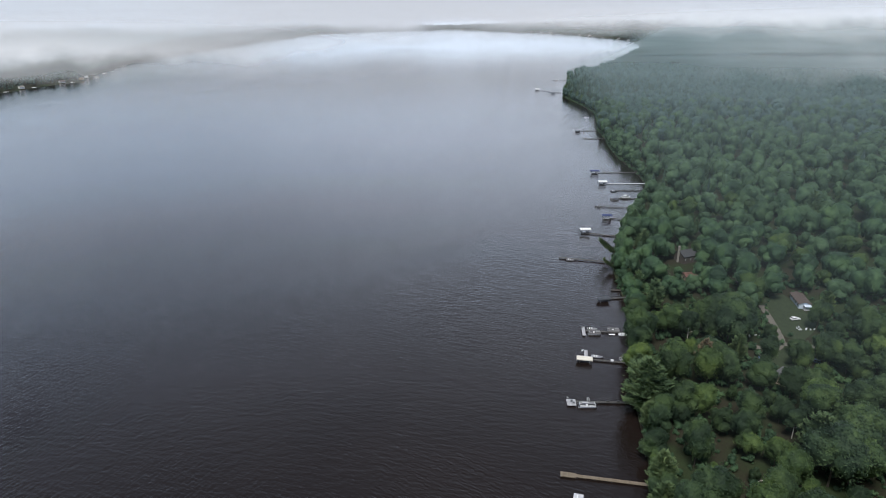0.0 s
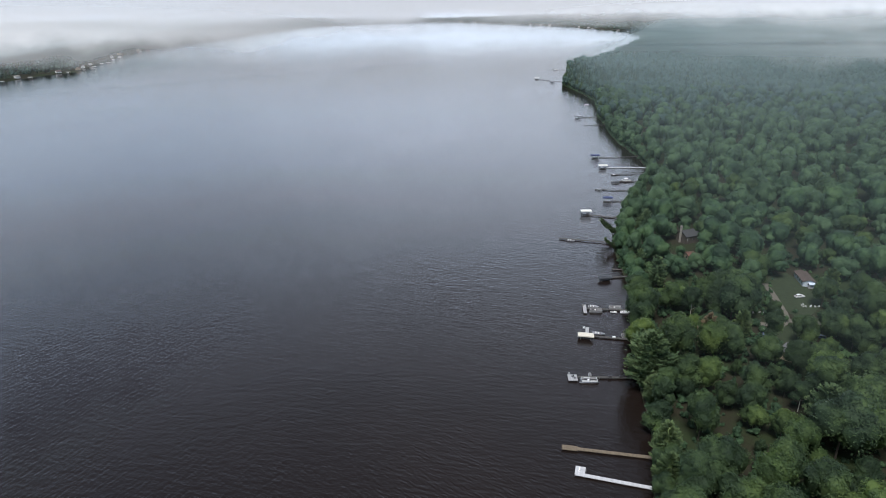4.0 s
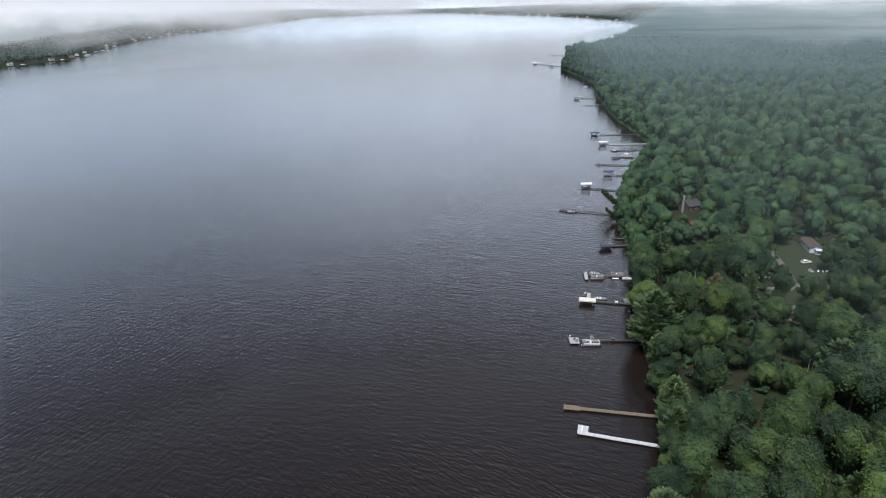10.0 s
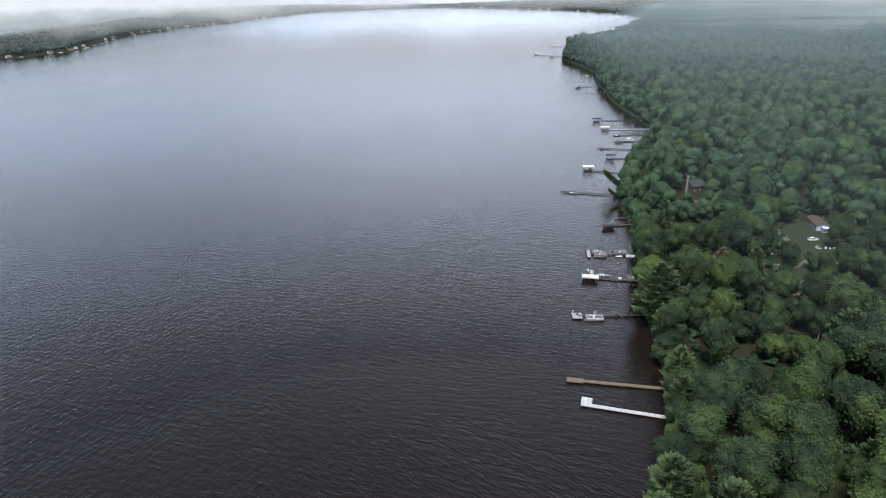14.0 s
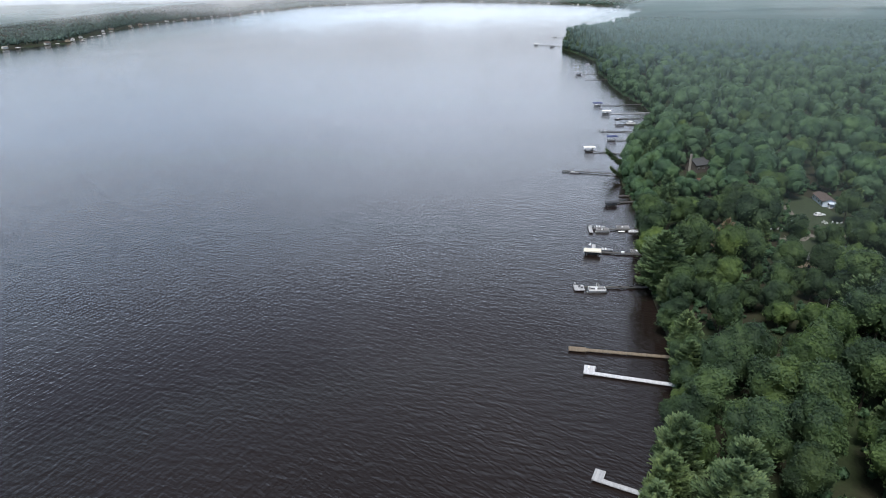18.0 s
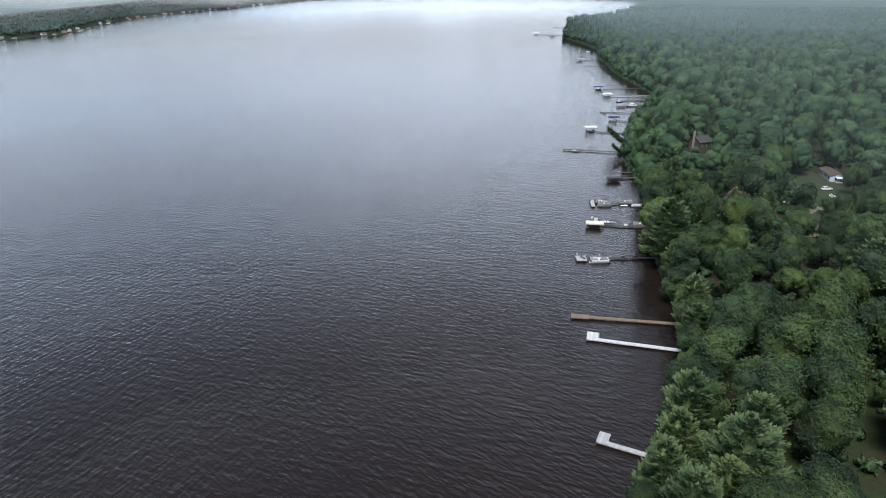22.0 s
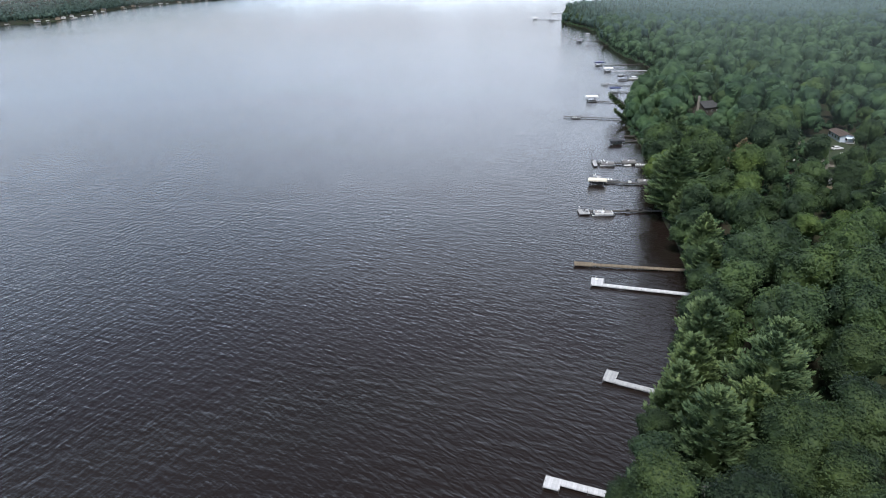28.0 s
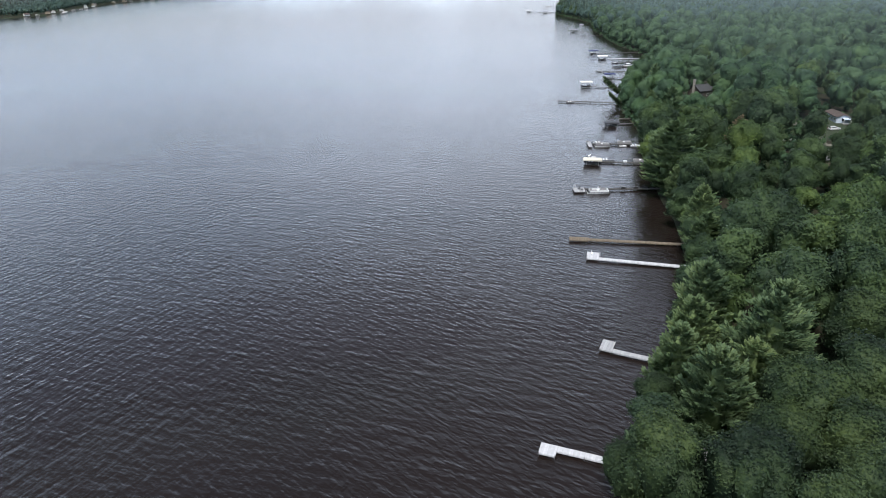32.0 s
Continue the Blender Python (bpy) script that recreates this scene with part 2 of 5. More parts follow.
MAT_SIDING = plain_material("pale_blue_siding", (0.53, 0.61, 0.71), 0.7, 0, 0.12)
MAT_SIDING_TAN = plain_material("tan_siding", (0.32, 0.27, 0.2), 0.75, 0, 0.2)
MAT_SIDING_WHITE = plain_material("white_siding", (0.72, 0.72, 0.7), 0.7, 0, 0.12)
MAT_ROOF_BROWN = plain_material("brown_shingles", (0.082, 0.062, 0.055), 0.9, 0, 0.3, 2.0, 0.02)
MAT_ROOF_GREY = plain_material("grey_shingles", (0.11, 0.11, 0.115), 0.9, 0, 0.3, 2.0, 0.02)
MAT_SIDING_DARK = plain_material("dark_log_siding", (0.075, 0.065, 0.055), 0.8, 0, 0.3)
MAT_ROOF_DARK = plain_material("charcoal_shingles", (0.05, 0.052, 0.056), 0.9, 0, 0.3, 2.0, 0.02)
MAT_ROOF_RED = plain_material("red_shingles", (0.13, 0.065, 0.05), 0.9, 0, 0.3, 2.0, 0.02)
MAT_STONE = plain_material("stone", (0.3, 0.28, 0.25), 0.9, 0, 0.35, 1.2, 0.03)
MAT_GRAVEL = plain_material("gravel", (0.13, 0.118, 0.1), 0.95, 0, 0.3, 1.0, 0.02)
MAT_LAWN = plain_material("lawn", (0.025, 0.038, 0.015), 0.95, 0, 0.35, 0.6, 0.03)
MAT_PAINT_WHITE = plain_material("white_car_paint", (0.75, 0.76, 0.78), 0.25, 0, 0.08)
MAT_PAINT_BLUE = plain_material("blue_car_paint", (0.07, 0.10, 0.16), 0.25, 0, 0.1)
MAT_RUBBER = plain_material("rubber", (0.02, 0.02, 0.02), 0.85, 0, 0.3)

# ---------------------------------------------------------------- the lake's outline
SHORE = np.array([
    (8, -700), (10, -100), (14, 0), (20, 40), (27, 72), (41, 97), (52, 120), (59, 140), (63.5, 158), (65.5, 172),
    (68, 192), (74, 218), (81.5, 245), (86.5, 282), (88.5, 305), (92, 330), (105.5, 372), (121, 406), (133, 433), (146, 458),
    (156, 481), (161, 505), (163, 540), (161, 600), (164, 650), (170, 691), (172, 742), (185, 800), (195, 864),
    (193, 930), (186, 1000), (181, 1040), (187, 1085), (203, 1130), (228, 1285), (300, 1450), (430, 1750), (640, 2250),
    (720, 2500), (730, 2890), (600, 3450), (350, 3950), (-50, 4560), (-440, 4500), (-827, 4050), (-938, 3129),
    (-927, 2840), (-995, 2425), (-989, 2040), (-927, 1725), (-821, 1382), (-854, 1302), (-864, 1217), (-900, 900), (-1000, 500), (-1000, -700),
], float)


def shore_distance(x, y):
    """Metres from the shoreline: above zero on land, below zero in the lake."""
    x, y = np.asarray(x, float), np.asarray(y, float)
    a, b = SHORE, np.roll(SHORE, -1, 0)
    best = np.full(x.shape, 1e9)
    inside = np.zeros(x.shape, bool)
    for (ax, ay), (bx, by) in zip(a, b):
        dx, dy = bx - ax, by - ay
        t = np.clip(((x - ax) * dx + (y - ay) * dy) / (dx * dx + dy * dy), 0, 1)
        best = np.minimum(best, np.hypot(x - ax - t * dx, y - ay - t * dy))
        cross = (ay > y) != (by > y)
        inside ^= cross & (x < dx * (y - ay) / (dy if dy else 1e-9) + ax)
    return np.where(inside, -best, best)


def height(x, y):
    """The ground's height."""
    x, y = np.asarray(x, float), np.asarray(y, float)
    d = shore_distance(x, y)
    bank = np.where(d < 0, np.maximum(d * 0.18, -4.0), np.minimum(d * 0.3, 1.4) + 2.2 * (1 - np.exp(-np.maximum(d - 4, 0) / 60)))
    far = np.clip((np.hypot(x, y) - 900) / 1500, 0, 1) * np.clip((d - 60) / 700, 0, 1) * 28
    roll = np.clip(d / 30, 0, 1) * (0.8 * np.sin(x * 0.031 + 1.3) * np.cos(y * 0.027) + 0.4 * np.sin(x * 0.083 + y * 0.061))
    return bank + far + roll


# ---------------------------------------------------------------- mesh helpers
def mesh_from(name, verts, faces, material, smooth=False):
    me = bpy.data.meshes.new(name)
    me.from_pydata([tuple(v) for v in verts], [], [tuple(f) for f in faces])
    me.materials.append(material)
    if smooth:
        me.polygons.foreach_set("use_smooth", [True] * len(me.polygons))
    me.update()
    return me


def tri_mesh(name, verts, tris, material, smooth=None):
    """A mesh from arrays of corners and triangles; smooth: an array of flags, one a triangle."""
    me = bpy.data.meshes.new(name)
    me.vertices.add(len(verts))
    me.vertices.foreach_set("co", np.ascontiguousarray(verts, np.float32).ravel())
    me.loops.add(3 * len(tris))
    me.loops.foreach_set("vertex_index", np.ascontiguousarray(tris, np.int32).ravel())
    me.polygons.add(len(tris))
    me.polygons.foreach_set("loop_start", np.arange(0, 3 * len(tris), 3, dtype=np.int32))
    me.polygons.foreach_set("loop_total", np.full(len(tris), 3, np.int32))
    if smooth is not None:
        me.polygons.foreach_set("use_smooth", smooth)
    me.materials.append(material)
    me.update(calc_edges=True)
    return me


def part(name, bm, material, parent, label="", smooth=False):
    """Links a bmesh as one mesh object under a thing or a part."""
    me = bpy.data.meshes.new(name)
    bm.to_mesh(me)
    bm.free()
    me.materials.append(material)
    if smooth:
        me.polygons.foreach_set("use_smooth", [True] * len(me.polygons))
    ob = new(name, me)
    ob.parent = parent
    return tagged(ob, label)


def shared_part(name, me, parent, loc=(0, 0, 0), turn=0.0):
    ob = new(name, me)
    ob.parent = parent
    ob.location, ob.rotation_euler = loc, (0, 0, turn)
    return ob


def thing(name, label, category, at=(0, 0, 0), turn=0.0, group="", kind=""):
    ob = new(name)
    ob.empty_display_size = 0.3
    ob.location, ob.rotation_euler = at, (0, 0, turn)
    return tagged(ob, label, category, group, kind)


def box(size, at=(0, 0, 0), bevel=0.0, bm=None, turn=None):
    own = bmesh.new()
    bmesh.ops.create_cube(own, size=1.0)
    bmesh.ops.scale(own, vec=size, verts=own.verts)
    if bevel:
        bmesh.ops.bevel(own, geom=own.edges[:], offset=bevel, segments=1, affect="EDGES")
    if turn is not None:
        bmesh.ops.transform(own, matrix=Euler(turn).to_matrix().to_4x4(), verts=own.verts)
    bmesh.ops.translate(own, vec=at, verts=own.verts)
    if bm is None:
        return own
    me = bpy.data.meshes.new("scratch")
    own.to_mesh(me)
    own.free()
    bm.from_mesh(me)
    bpy.data.meshes.remove(me)
    return bm


def rod(p, q, r, r2=None, sides=8, bm=None):
    """A round bar from p to q, tapering from r to r2."""
    bm = bm or bmesh.new()
    p, q = Vector(p), Vector(q)
    r2 = r if r2 is None else r2
    d = (q - p).normalized()
    u = d.orthogonal().normalized()
    v = d.cross(u)
    rings = []
    for c, rr in ((p, r), (q, r2)):
        rings.append([bm.verts.new(c + rr * (math.cos(a) * u + math.sin(a) * v)) for a in (2 * math.pi * k / sides for k in range(sides))])
    for k in range(sides):
        bm.faces.new((rings[0][k], rings[0][(k + 1) % sides], rings[1][(k + 1) % sides], rings[1][k]))
    bm.faces.new(rings[0][::-1])
    bm.faces.new(rings[1])
    return bm


def loft(rings, closed=True, bm=None):
    """Skins rings of equal length one after the other, and caps both ends."""
    bm = bm or bmesh.new()
    vs = [[bm.verts.new(p) for p in ring] for ring in rings]
    n = len(vs[0])
    for a, b in zip(vs, vs[1:]):
        for k in range(n if closed else n - 1):
            bm.faces.new((a[k], a[(k + 1) % n], b[(k + 1) % n], b[k]))
    if closed:
        bm.faces.new(vs[0][::-1])
        bm.faces.new(vs[-1])
    return bm


# ---------------------------------------------------------------- ground and water
def build_ground():
    xs = np.unique(np.r_[np.linspace(-4600, -1200, 40), np.linspace(-1200, -40, 60), np.linspace(-40, 260, 90), np.linspace(260, 900, 60), np.linspace(900, 4600, 50)])
    ys = np.unique(np.r_[np.linspace(-700, 0, 20), np.linspace(0, 360, 100), np.linspace(360, 1300, 120), np.linspace(1300, 4980, 90)])
    gx, gy = np.meshgrid(xs, ys)
    gz = height(gx, gy)
    verts = np.stack([gx.ravel(), gy.ravel(), gz.ravel()], 1)
    nx, ny = len(xs), len(ys)
    i = (np.arange(ny - 1)[:, None] * nx + np.arange(nx - 1)).ravel()
    tris = np.concatenate([np.stack([i, i + 1, i + nx + 1], 1), np.stack([i, i + nx + 1, i + nx], 1)])
    ob = new("ground", tri_mesh("ground", verts, tris, MAT_GROUND, np.ones(len(tris), bool)))
    tagged(ob, "forest floor of brown leaf litter with grassy patches", "ground", kind="structure")


def build_water():
    xs = np.linspace(-1400, 1400, 29)
    ys = np.linspace(-700, 4900, 57)
    gx, gy = np.meshgrid(xs, ys)
    verts = np.stack([gx.ravel(), gy.ravel(), 0 * gx.ravel()], 1)
    nx, ny = len(xs), len(ys)
    i = (np.arange(ny - 1)[:, None] * nx + np.arange(nx - 1)).ravel()
    tris = np.concatenate([np.stack([i, i + 1, i + nx + 1], 1), np.stack([i, i + nx + 1, i + nx], 1)])
    ob = new("water", tri_mesh("water", verts, tris, MAT_WATER, np.ones(len(tris), bool)))
    tagged(ob, "dark brown lake water with small wind ripples", "lake", kind="structure")


build_ground()
build_water()

# ---------------------------------------------------------------- trees: shapes as arrays
RNG = np.random.default_rng(7)


def ico(level):
    bm = bmesh.new()
    bmesh.ops.create_icosphere(bm, subdivisions=level, radius=1.0)
    v = np.array([x.co[:] for x in bm.verts])
    f = np.array([[x.index for x in g.verts] for g in bm.faces])
    bm.free()
    return v, f


ICO = {k: ico(k) for k in (1, 2, 3)}
ICO2 = ICO[2]


def unit(v):
    return v / np.maximum(np.linalg.norm(v, axis=-1, keepdims=True), 1e-9)


def leaf_cards(p, n, size, rng, long=1.3, along=None):
    """Small folded leaf sprays at the places p that face along n: two triangles each."""
    k = len(p)
    n = unit(n)
    if along is None:
        u = unit(np.cross(n, rng.normal(size=(k, 3))))
        v = np.cross(n, u)
    else:
        u = unit(along)
        v = unit(np.cross(n, u))
    s = (size * rng.uniform(0.7, 1.35, k))[:, None]
    fold = n * s * rng.uniform(-0.25, 0.3, (k, 1))
    verts = np.stack([p - u * s * 0.5 * long, p - v * s * 0.45 + fold, p + u * s * 0.5 * long, p + v * s * 0.45 + fold], 1).reshape(-1, 3)
    i = 4 * np.arange(k)[:, None]
    tris = np.concatenate([i + [0, 1, 2], i + [0, 2, 3]])
    return verts, tris


def leaf_points(p, n, size, rng):
    """Pointed leaf sprays at the places p that face along n: one triangle each."""
    k = len(p)
    n = unit(n)
    u = unit(np.cross(n, rng.normal(size=(k, 3))))
    v = np.cross(n, u)
    s = (size * rng.uniform(0.7, 1.35, k))[:, None]
    verts = np.stack([p - u * s * 0.5 - v * s * 0.36, p - u * s * 0.5 + v * s * 0.36, p + u * s * 0.8], 1).reshape(-1, 3)
    return verts, 3 * np.arange(k)[:, None] + [0, 1, 2]


def gather(bits):
    """Joins (verts, tris, smooth) triples."""
    vs, ts, sm, base = [], [], [], 0
    for v, t, s in bits:
        vs.append(v)
        ts.append(t + base)
        sm.append(np.full(len(t), s))
        base += len(v)
    return np.concatenate(vs), np.concatenate(ts), np.concatenate(sm)


def boughs(rng, count, width, amp):
    """Rounded swellings over a sphere: their ways, widths and heights."""
    c = unit(rng.normal(size=(count, 3)) + [0, 0, 0.3])
    return c, width * rng.uniform(0.55, 1.5, count), amp * rng.uniform(0.3, 1.2, count)


def swell(u, some):
    """How far the swellings lift the sphere in the ways u."""
    c, w, a = some
    ang = np.arccos(np.clip(u @ c.T, -1, 1))
    return (a * np.sqrt(np.clip(1 - (ang / w) ** 2, 0, 1))).max(1)


def broad_crown(rng, h, r, heads, level, leaves, leaf, low=0.15, lobes=13):
    """A crown of several rounded heads, each lumpy with boughs and covered with leaf sprays; deep gaps stay between them."""
    bits, domes = [], []
    spin = rng.uniform(0, 2 * math.pi)
    for k in range(heads):
        if k == 0:
            rad, top = r * rng.uniform(0.66, 0.8), h
            cx, cy = rng.normal(size=2) * 0.08 * r
        else:
            rad, top = r * rng.uniform(0.42, 0.62), h * rng.uniform(0.62, 0.93)
            a = spin + 2 * math.pi * (k - 1 + rng.uniform(-0.3, 0.3)) / max(1, heads - 1)
            cx, cy = math.cos(a) * (r - rad) * rng.uniform(0.85, 1.1), math.sin(a) * (r - rad) * rng.uniform(0.85, 1.1)
        up = rad * rng.uniform(0.9, 1.2)
        zc = top - up
        domes.append((np.array([cx, cy, zc]), rad, up, max(rad * 0.5, zc - h * low) if k == 0 else max(rad * 0.6, (zc - h * low) * 0.8), boughs(rng, lobes, 0.58, 0.36), boughs(rng, lobes * 5, 0.25, 0.2)))
    total = sum(d[1] ** 2 for d in domes)

    def spread(u, dome):
        c, rad, up, down, big, small = dome
        reach = 0.56 + swell(u, big) + swell(u, small)
        return u * reach[:, None] * np.where(u[:, 2:] > 0, [rad, rad, up], [rad, rad, down]) + c

    for k, dome in enumerate(domes):
        iv, it = ICO[level if k == 0 else max(1, level - (1 if level > 2 else 0))]
        v = spread(iv, dome)
        bits.append(((v - dome[0]) * (0.9 + 0.08 * rng.random((len(v), 1))) + dome[0], it, True))
        m = int(leaves * dome[1] ** 2 / total)
        u = unit(rng.normal(size=(m, 3)) + [0, 0, 0.45])
        p = (spread(u, dome) - dome[0]) * rng.uniform(0.86, 1.12, (m, 1)) + dome[0]
        free = np.ones(m, bool)
        for j, (c, rad, up, down, _, _) in enumerate(domes):
            if j != k:
                q = p - c
                free &= np.linalg.norm(q / np.where(q[:, 2:] > 0, [rad, rad, up], [rad, rad, down]), axis=1) > 0.8
        p, u = p[free], u[free]
        lv, lt = leaf_points(p, u * 0.8 + rng.normal(size=u.shape) * (0.5 if leaf < 0.5 else 0.22) + [0, 0, 0.3], leaf, rng)
        bits.append((lv, lt, False))
    return gather(bits)


def pine_crown(rng, h, r, tiers, arms, tufts, size, low=0.22):
    """Whorls of upswept branches with needle tufts, open between the tiers."""
    bits = []
    for k in range(tiers):
        f = k / (tiers - 1)
        z0 = h * (low + (0.93 - low) * f ** 0.95)
        gap = h * (0.93 - low) / tiers
        spin = rng.uniform(0, 6.28)
        for j in range(arms):
            a = 2 * math.pi * (j + rng.uniform(-0.4, 0.4)) / arms + spin
            reach = r * (1 - f * f) ** 0.75 * min(1.0, 0.7 + 1.4 * f) * rng.uniform(0.6, 1.12) + 0.6
            rise = rng.uniform(0.15, 0.5) + 0.65 * f
            m = max(3, int(tufts * (0.4 + 0.6 * (1 - f))))
            t = rng.uniform(0.2, 1.0, m) ** 0.8
            out = np.array([math.cos(a), math.sin(a), 0])
            side = np.array([-math.sin(a), math.cos(a), 0])
            sway = rng.normal(size=m)
            p = out * (t * reach)[:, None] + side * (sway * 0.15 * reach * t)[:, None]
            p[:, 2] = z0 + rng.uniform(-0.6, 0.6) * gap + rise * reach * t ** 1.5 * 0.7 + rng.normal(size=m) * 0.16
            n = np.array([0, 0, 0.8]) - out * 0.2 + rng.normal(size=(m, 3)) * 0.7
            way = out * 0.8 + side * (sway * 0.6)[:, None] + [0, 0, 0.55 + 0.6 * f] + rng.normal(size=(m, 3)) * 0.15
            lv, lt = leaf_cards(p, n, size, rng, 2.1, way)
            bits.append((lv, lt, False))
    bv, bt = ICO2
    w = bv * (0.8 + 0.4 * rng.random((len(bv), 1))) * [r * 0.3, r * 0.3, h * (1 - low) * 0.42]
    w[:, :2] *= (0.95 - 0.5 * bv[:, 2:])
    bits.append((w + [0, 0, h * (low + (1 - low) * 0.46)], bt, True))
    # shaded inner foliage along the stem
    m = 110
    f = rng.uniform(0, 0.97, m)
    a = rng.uniform(0, 2 * math.pi, m)
    rr = r * (1 - f * f) * rng.uniform(0.1, 0.6, m)
    p = np.stack([np.cos(a) * rr, np.sin(a) * rr, h * (low + (1 - low) * f)], 1)
    lv, lt = leaf_cards(p, rng.normal(size=(m, 3)) + [0, 0, 0.6], size * 1.5, rng)
    bits.append((lv, lt, False))
    return gather(bits)


def spruce_crown(rng, h, r, rings=7, sides=7):
    """A ragged narrow cone for distant conifers."""
    bits = []
    for k in range(rings):
        f = k / rings
        z0, z1 = h * (0.12 + 0.88 * f), h * (0.12 + 0.88 * min(1, f + 1.7 / rings))
        rr = r * (1 - f) * rng.uniform(0.85, 1.15) + 0.15
        a = np.linspace(0, 2 * math.pi, sides, endpoint=False) + rng.uniform(0, 1)
        ring = np.stack([np.cos(a) * rr, np.sin(a) * rr, z0 + rng.uniform(-0.3, 0.3, sides)], 1) * np.r_[1, 1, 1]
        ring[:, :2] *= rng.uniform(0.7, 1.2, (sides, 1))
        v = np.concatenate([ring, [[0, 0, z1]]])
        t = np.array([[i, (i + 1) % sides, sides] for i in range(sides)])
        bits.append((v, t, False))
    return gather(bits)


def trunk_bmesh(h, r, rng, limbs=5, reach=2.5, low=0.35):
    bm = rod((0, 0, -0.6), (0, 0, h * 0.45), r, r * 0.7)
    rod((0, 0, h * 0.45), (rng.uniform(-0.3, 0.3), rng.uniform(-0.3, 0.3), h * 0.88), r * 0.7, r * 0.2, 7, bm)
    for k in range(limbs):
        a = k * 2.4 + rng.uniform(-0.4, 0.4)
        z = h * (low + 0.45 * k / max(1, limbs))
        rod((0, 0, z), (math.cos(a) * reach, math.sin(a) * reach, z + reach * 0.9), r * 0.4, r * 0.1, 5, bm)
    return bm


# ---------------------------------------------------------------- clearings and tree places
# Clearings, with gaps added to open the camera's view of houses and drive.
CLEAR = [(154, 240, 5), (136, 222, 6), (131, 216, 4), (158, 254, 7), (151, 247, 7), (144, 238, 4), (150, 230, 4.5), (146, 243, 6), (133, 230, 3.5), (127, 218, 4), (84, 185, 2.6), (129, 202, 6), (146, 214, 5),
         (127, 298, 4.5), (131, 325, 5), (125.5, 313, 4), (123, 149, 4), (121, 158, 4), (36, 69, 2), (70, 166, 2.5), (167, 272, 8), (165, 260, 7.5), (157, 264, 6), (161, 249, 6.5), (169, 255, 6)]


def low_trees(x, y):
    """Trees lowered south-west of the yard and cottages to keep the camera's view open."""
    return 1 - 0.5 * np.clip(1.3 - np.hypot(x - 147, y - 238) / 23, 0, 1) - 0.3 * np.clip(1.3 - np.hypot(x - 119, y - 306) / 15, 0, 1)


def cleared(x, y):
    out = np.zeros(np.shape(x), bool)
    for cx, cy, cr in CLEAR:
        out |= np.hypot(x - cx, y - cy) < cr
    return out


def jittered(x0, x1, y0, y1, step, rng):
    xs, ys = np.meshgrid(np.arange(x0, x1, step), np.arange(y0, y1, step * 0.9))
    xs = xs + (np.arange(len(ys))[:, None] % 2) * step / 2
    xs = xs + rng.uniform(-0.36, 0.36, xs.shape) * step
    ys = ys + rng.uniform(-0.36, 0.36, ys.shape) * step
    return xs.ravel(), ys.ravel()


# Trees placed to fit the camera's view: those that stand out along the near shore, and some that screen cottages: kind,
# x, y, height.
MARKED = [("p", 45.1, 98.4, 19), ("a", 49.7, 98.4, 16), ("p", 48.9, 83.1, 19), ("p", 36.0, 84.2, 15), ("p", 37.6, 74.8, 17),
          ("p", 40.1, 90.1, 16), ("p", 44.6, 79.1, 16), ("d", 26.8, 62.3, 17), ("d", 35.5, 59.7, 16), ("d", 48.7, 72.3, 17),
          ("d", 49.7, 64.5, 15), ("d", 43.3, 66.9, 14), ("d", 67.4, 92.5, 17), ("p", 55.0, 91.4, 19), ("d", 73.7, 101.9, 18),
          ("d", 62.7, 103.7, 18), ("d", 57.6, 73.9, 17), ("d", 40.9, 53.5, 15), ("d", 47.3, 56.5, 15), ("p", 69.5, 186, 21.5), ("d", 80.0, 178.5, 16), ("l", 87.0, 179.5, 16), ("l", 73.5, 209, 15), ("d", 76.5, 222, 17), ("d", 80, 232, 18),
          ("b", 68.2, 165.2, 17), ("b", 71.1, 172.5, 16), ("d", 76.3, 154.4, 17), ("d", 73.5, 133.8, 18), ("d", 72.1, 117.2, 19),
          ("d", 91.6, 132.6, 18), ("d", 65.6, 128.0, 17), ("d", 57.7, 115.8, 17), ("d", 31.8, 80.0, 12), ("d", 24.2, 66.5, 11), ("p", 62, 143, 17),
          ("d", 125, 191, 13), ("d", 133, 192, 12.5), ("d", 117, 197, 12), ("l", 141, 199, 11), ("d", 138.5, 211, 13.5), ("d", 127, 253, 15), ("p", 174.5, 257, 12), ("d", 172, 240, 12.5), ("d", 182, 248, 15), ("d", 163, 230, 10), ("d", 78, 176, 10)]

# ---------------------------------------------------------------- near trees, one by one
def tree_kind(name, label, category, crowns, leaf, bark, h, r, limbs, group):
    """Patterns of one kind of tree, each an Empty with a trunk and a crown."""
    made = []
    for k, (v, t, s) in enumerate(crowns):
        root = thing(name, label, category, group=group)
        me = bpy.data.meshes.new("trunk")
        bm = trunk_bmesh(h, r, RNG, limbs)
        bm.to_mesh(me)
        bm.free()
        me.materials.append(bark)
        shared_part("trunk", me, root)
        shared_part("crown", tri_mesh("crown", v, t, leaf, s), root)
        made.append(root)
    return made


BROAD = tree_kind("broadleaf_tree", "tall green broadleaf tree with a domed leafy crown", "tree",
                  [broad_crown(RNG, 17, 5.9 + 0.5 * (k % 4), 4 + k % 4, 3, 6800, 0.44) for k in range(10)], MAT_LEAF_NEAR, MAT_BARK, 17, 0.26, 6, "shore trees")
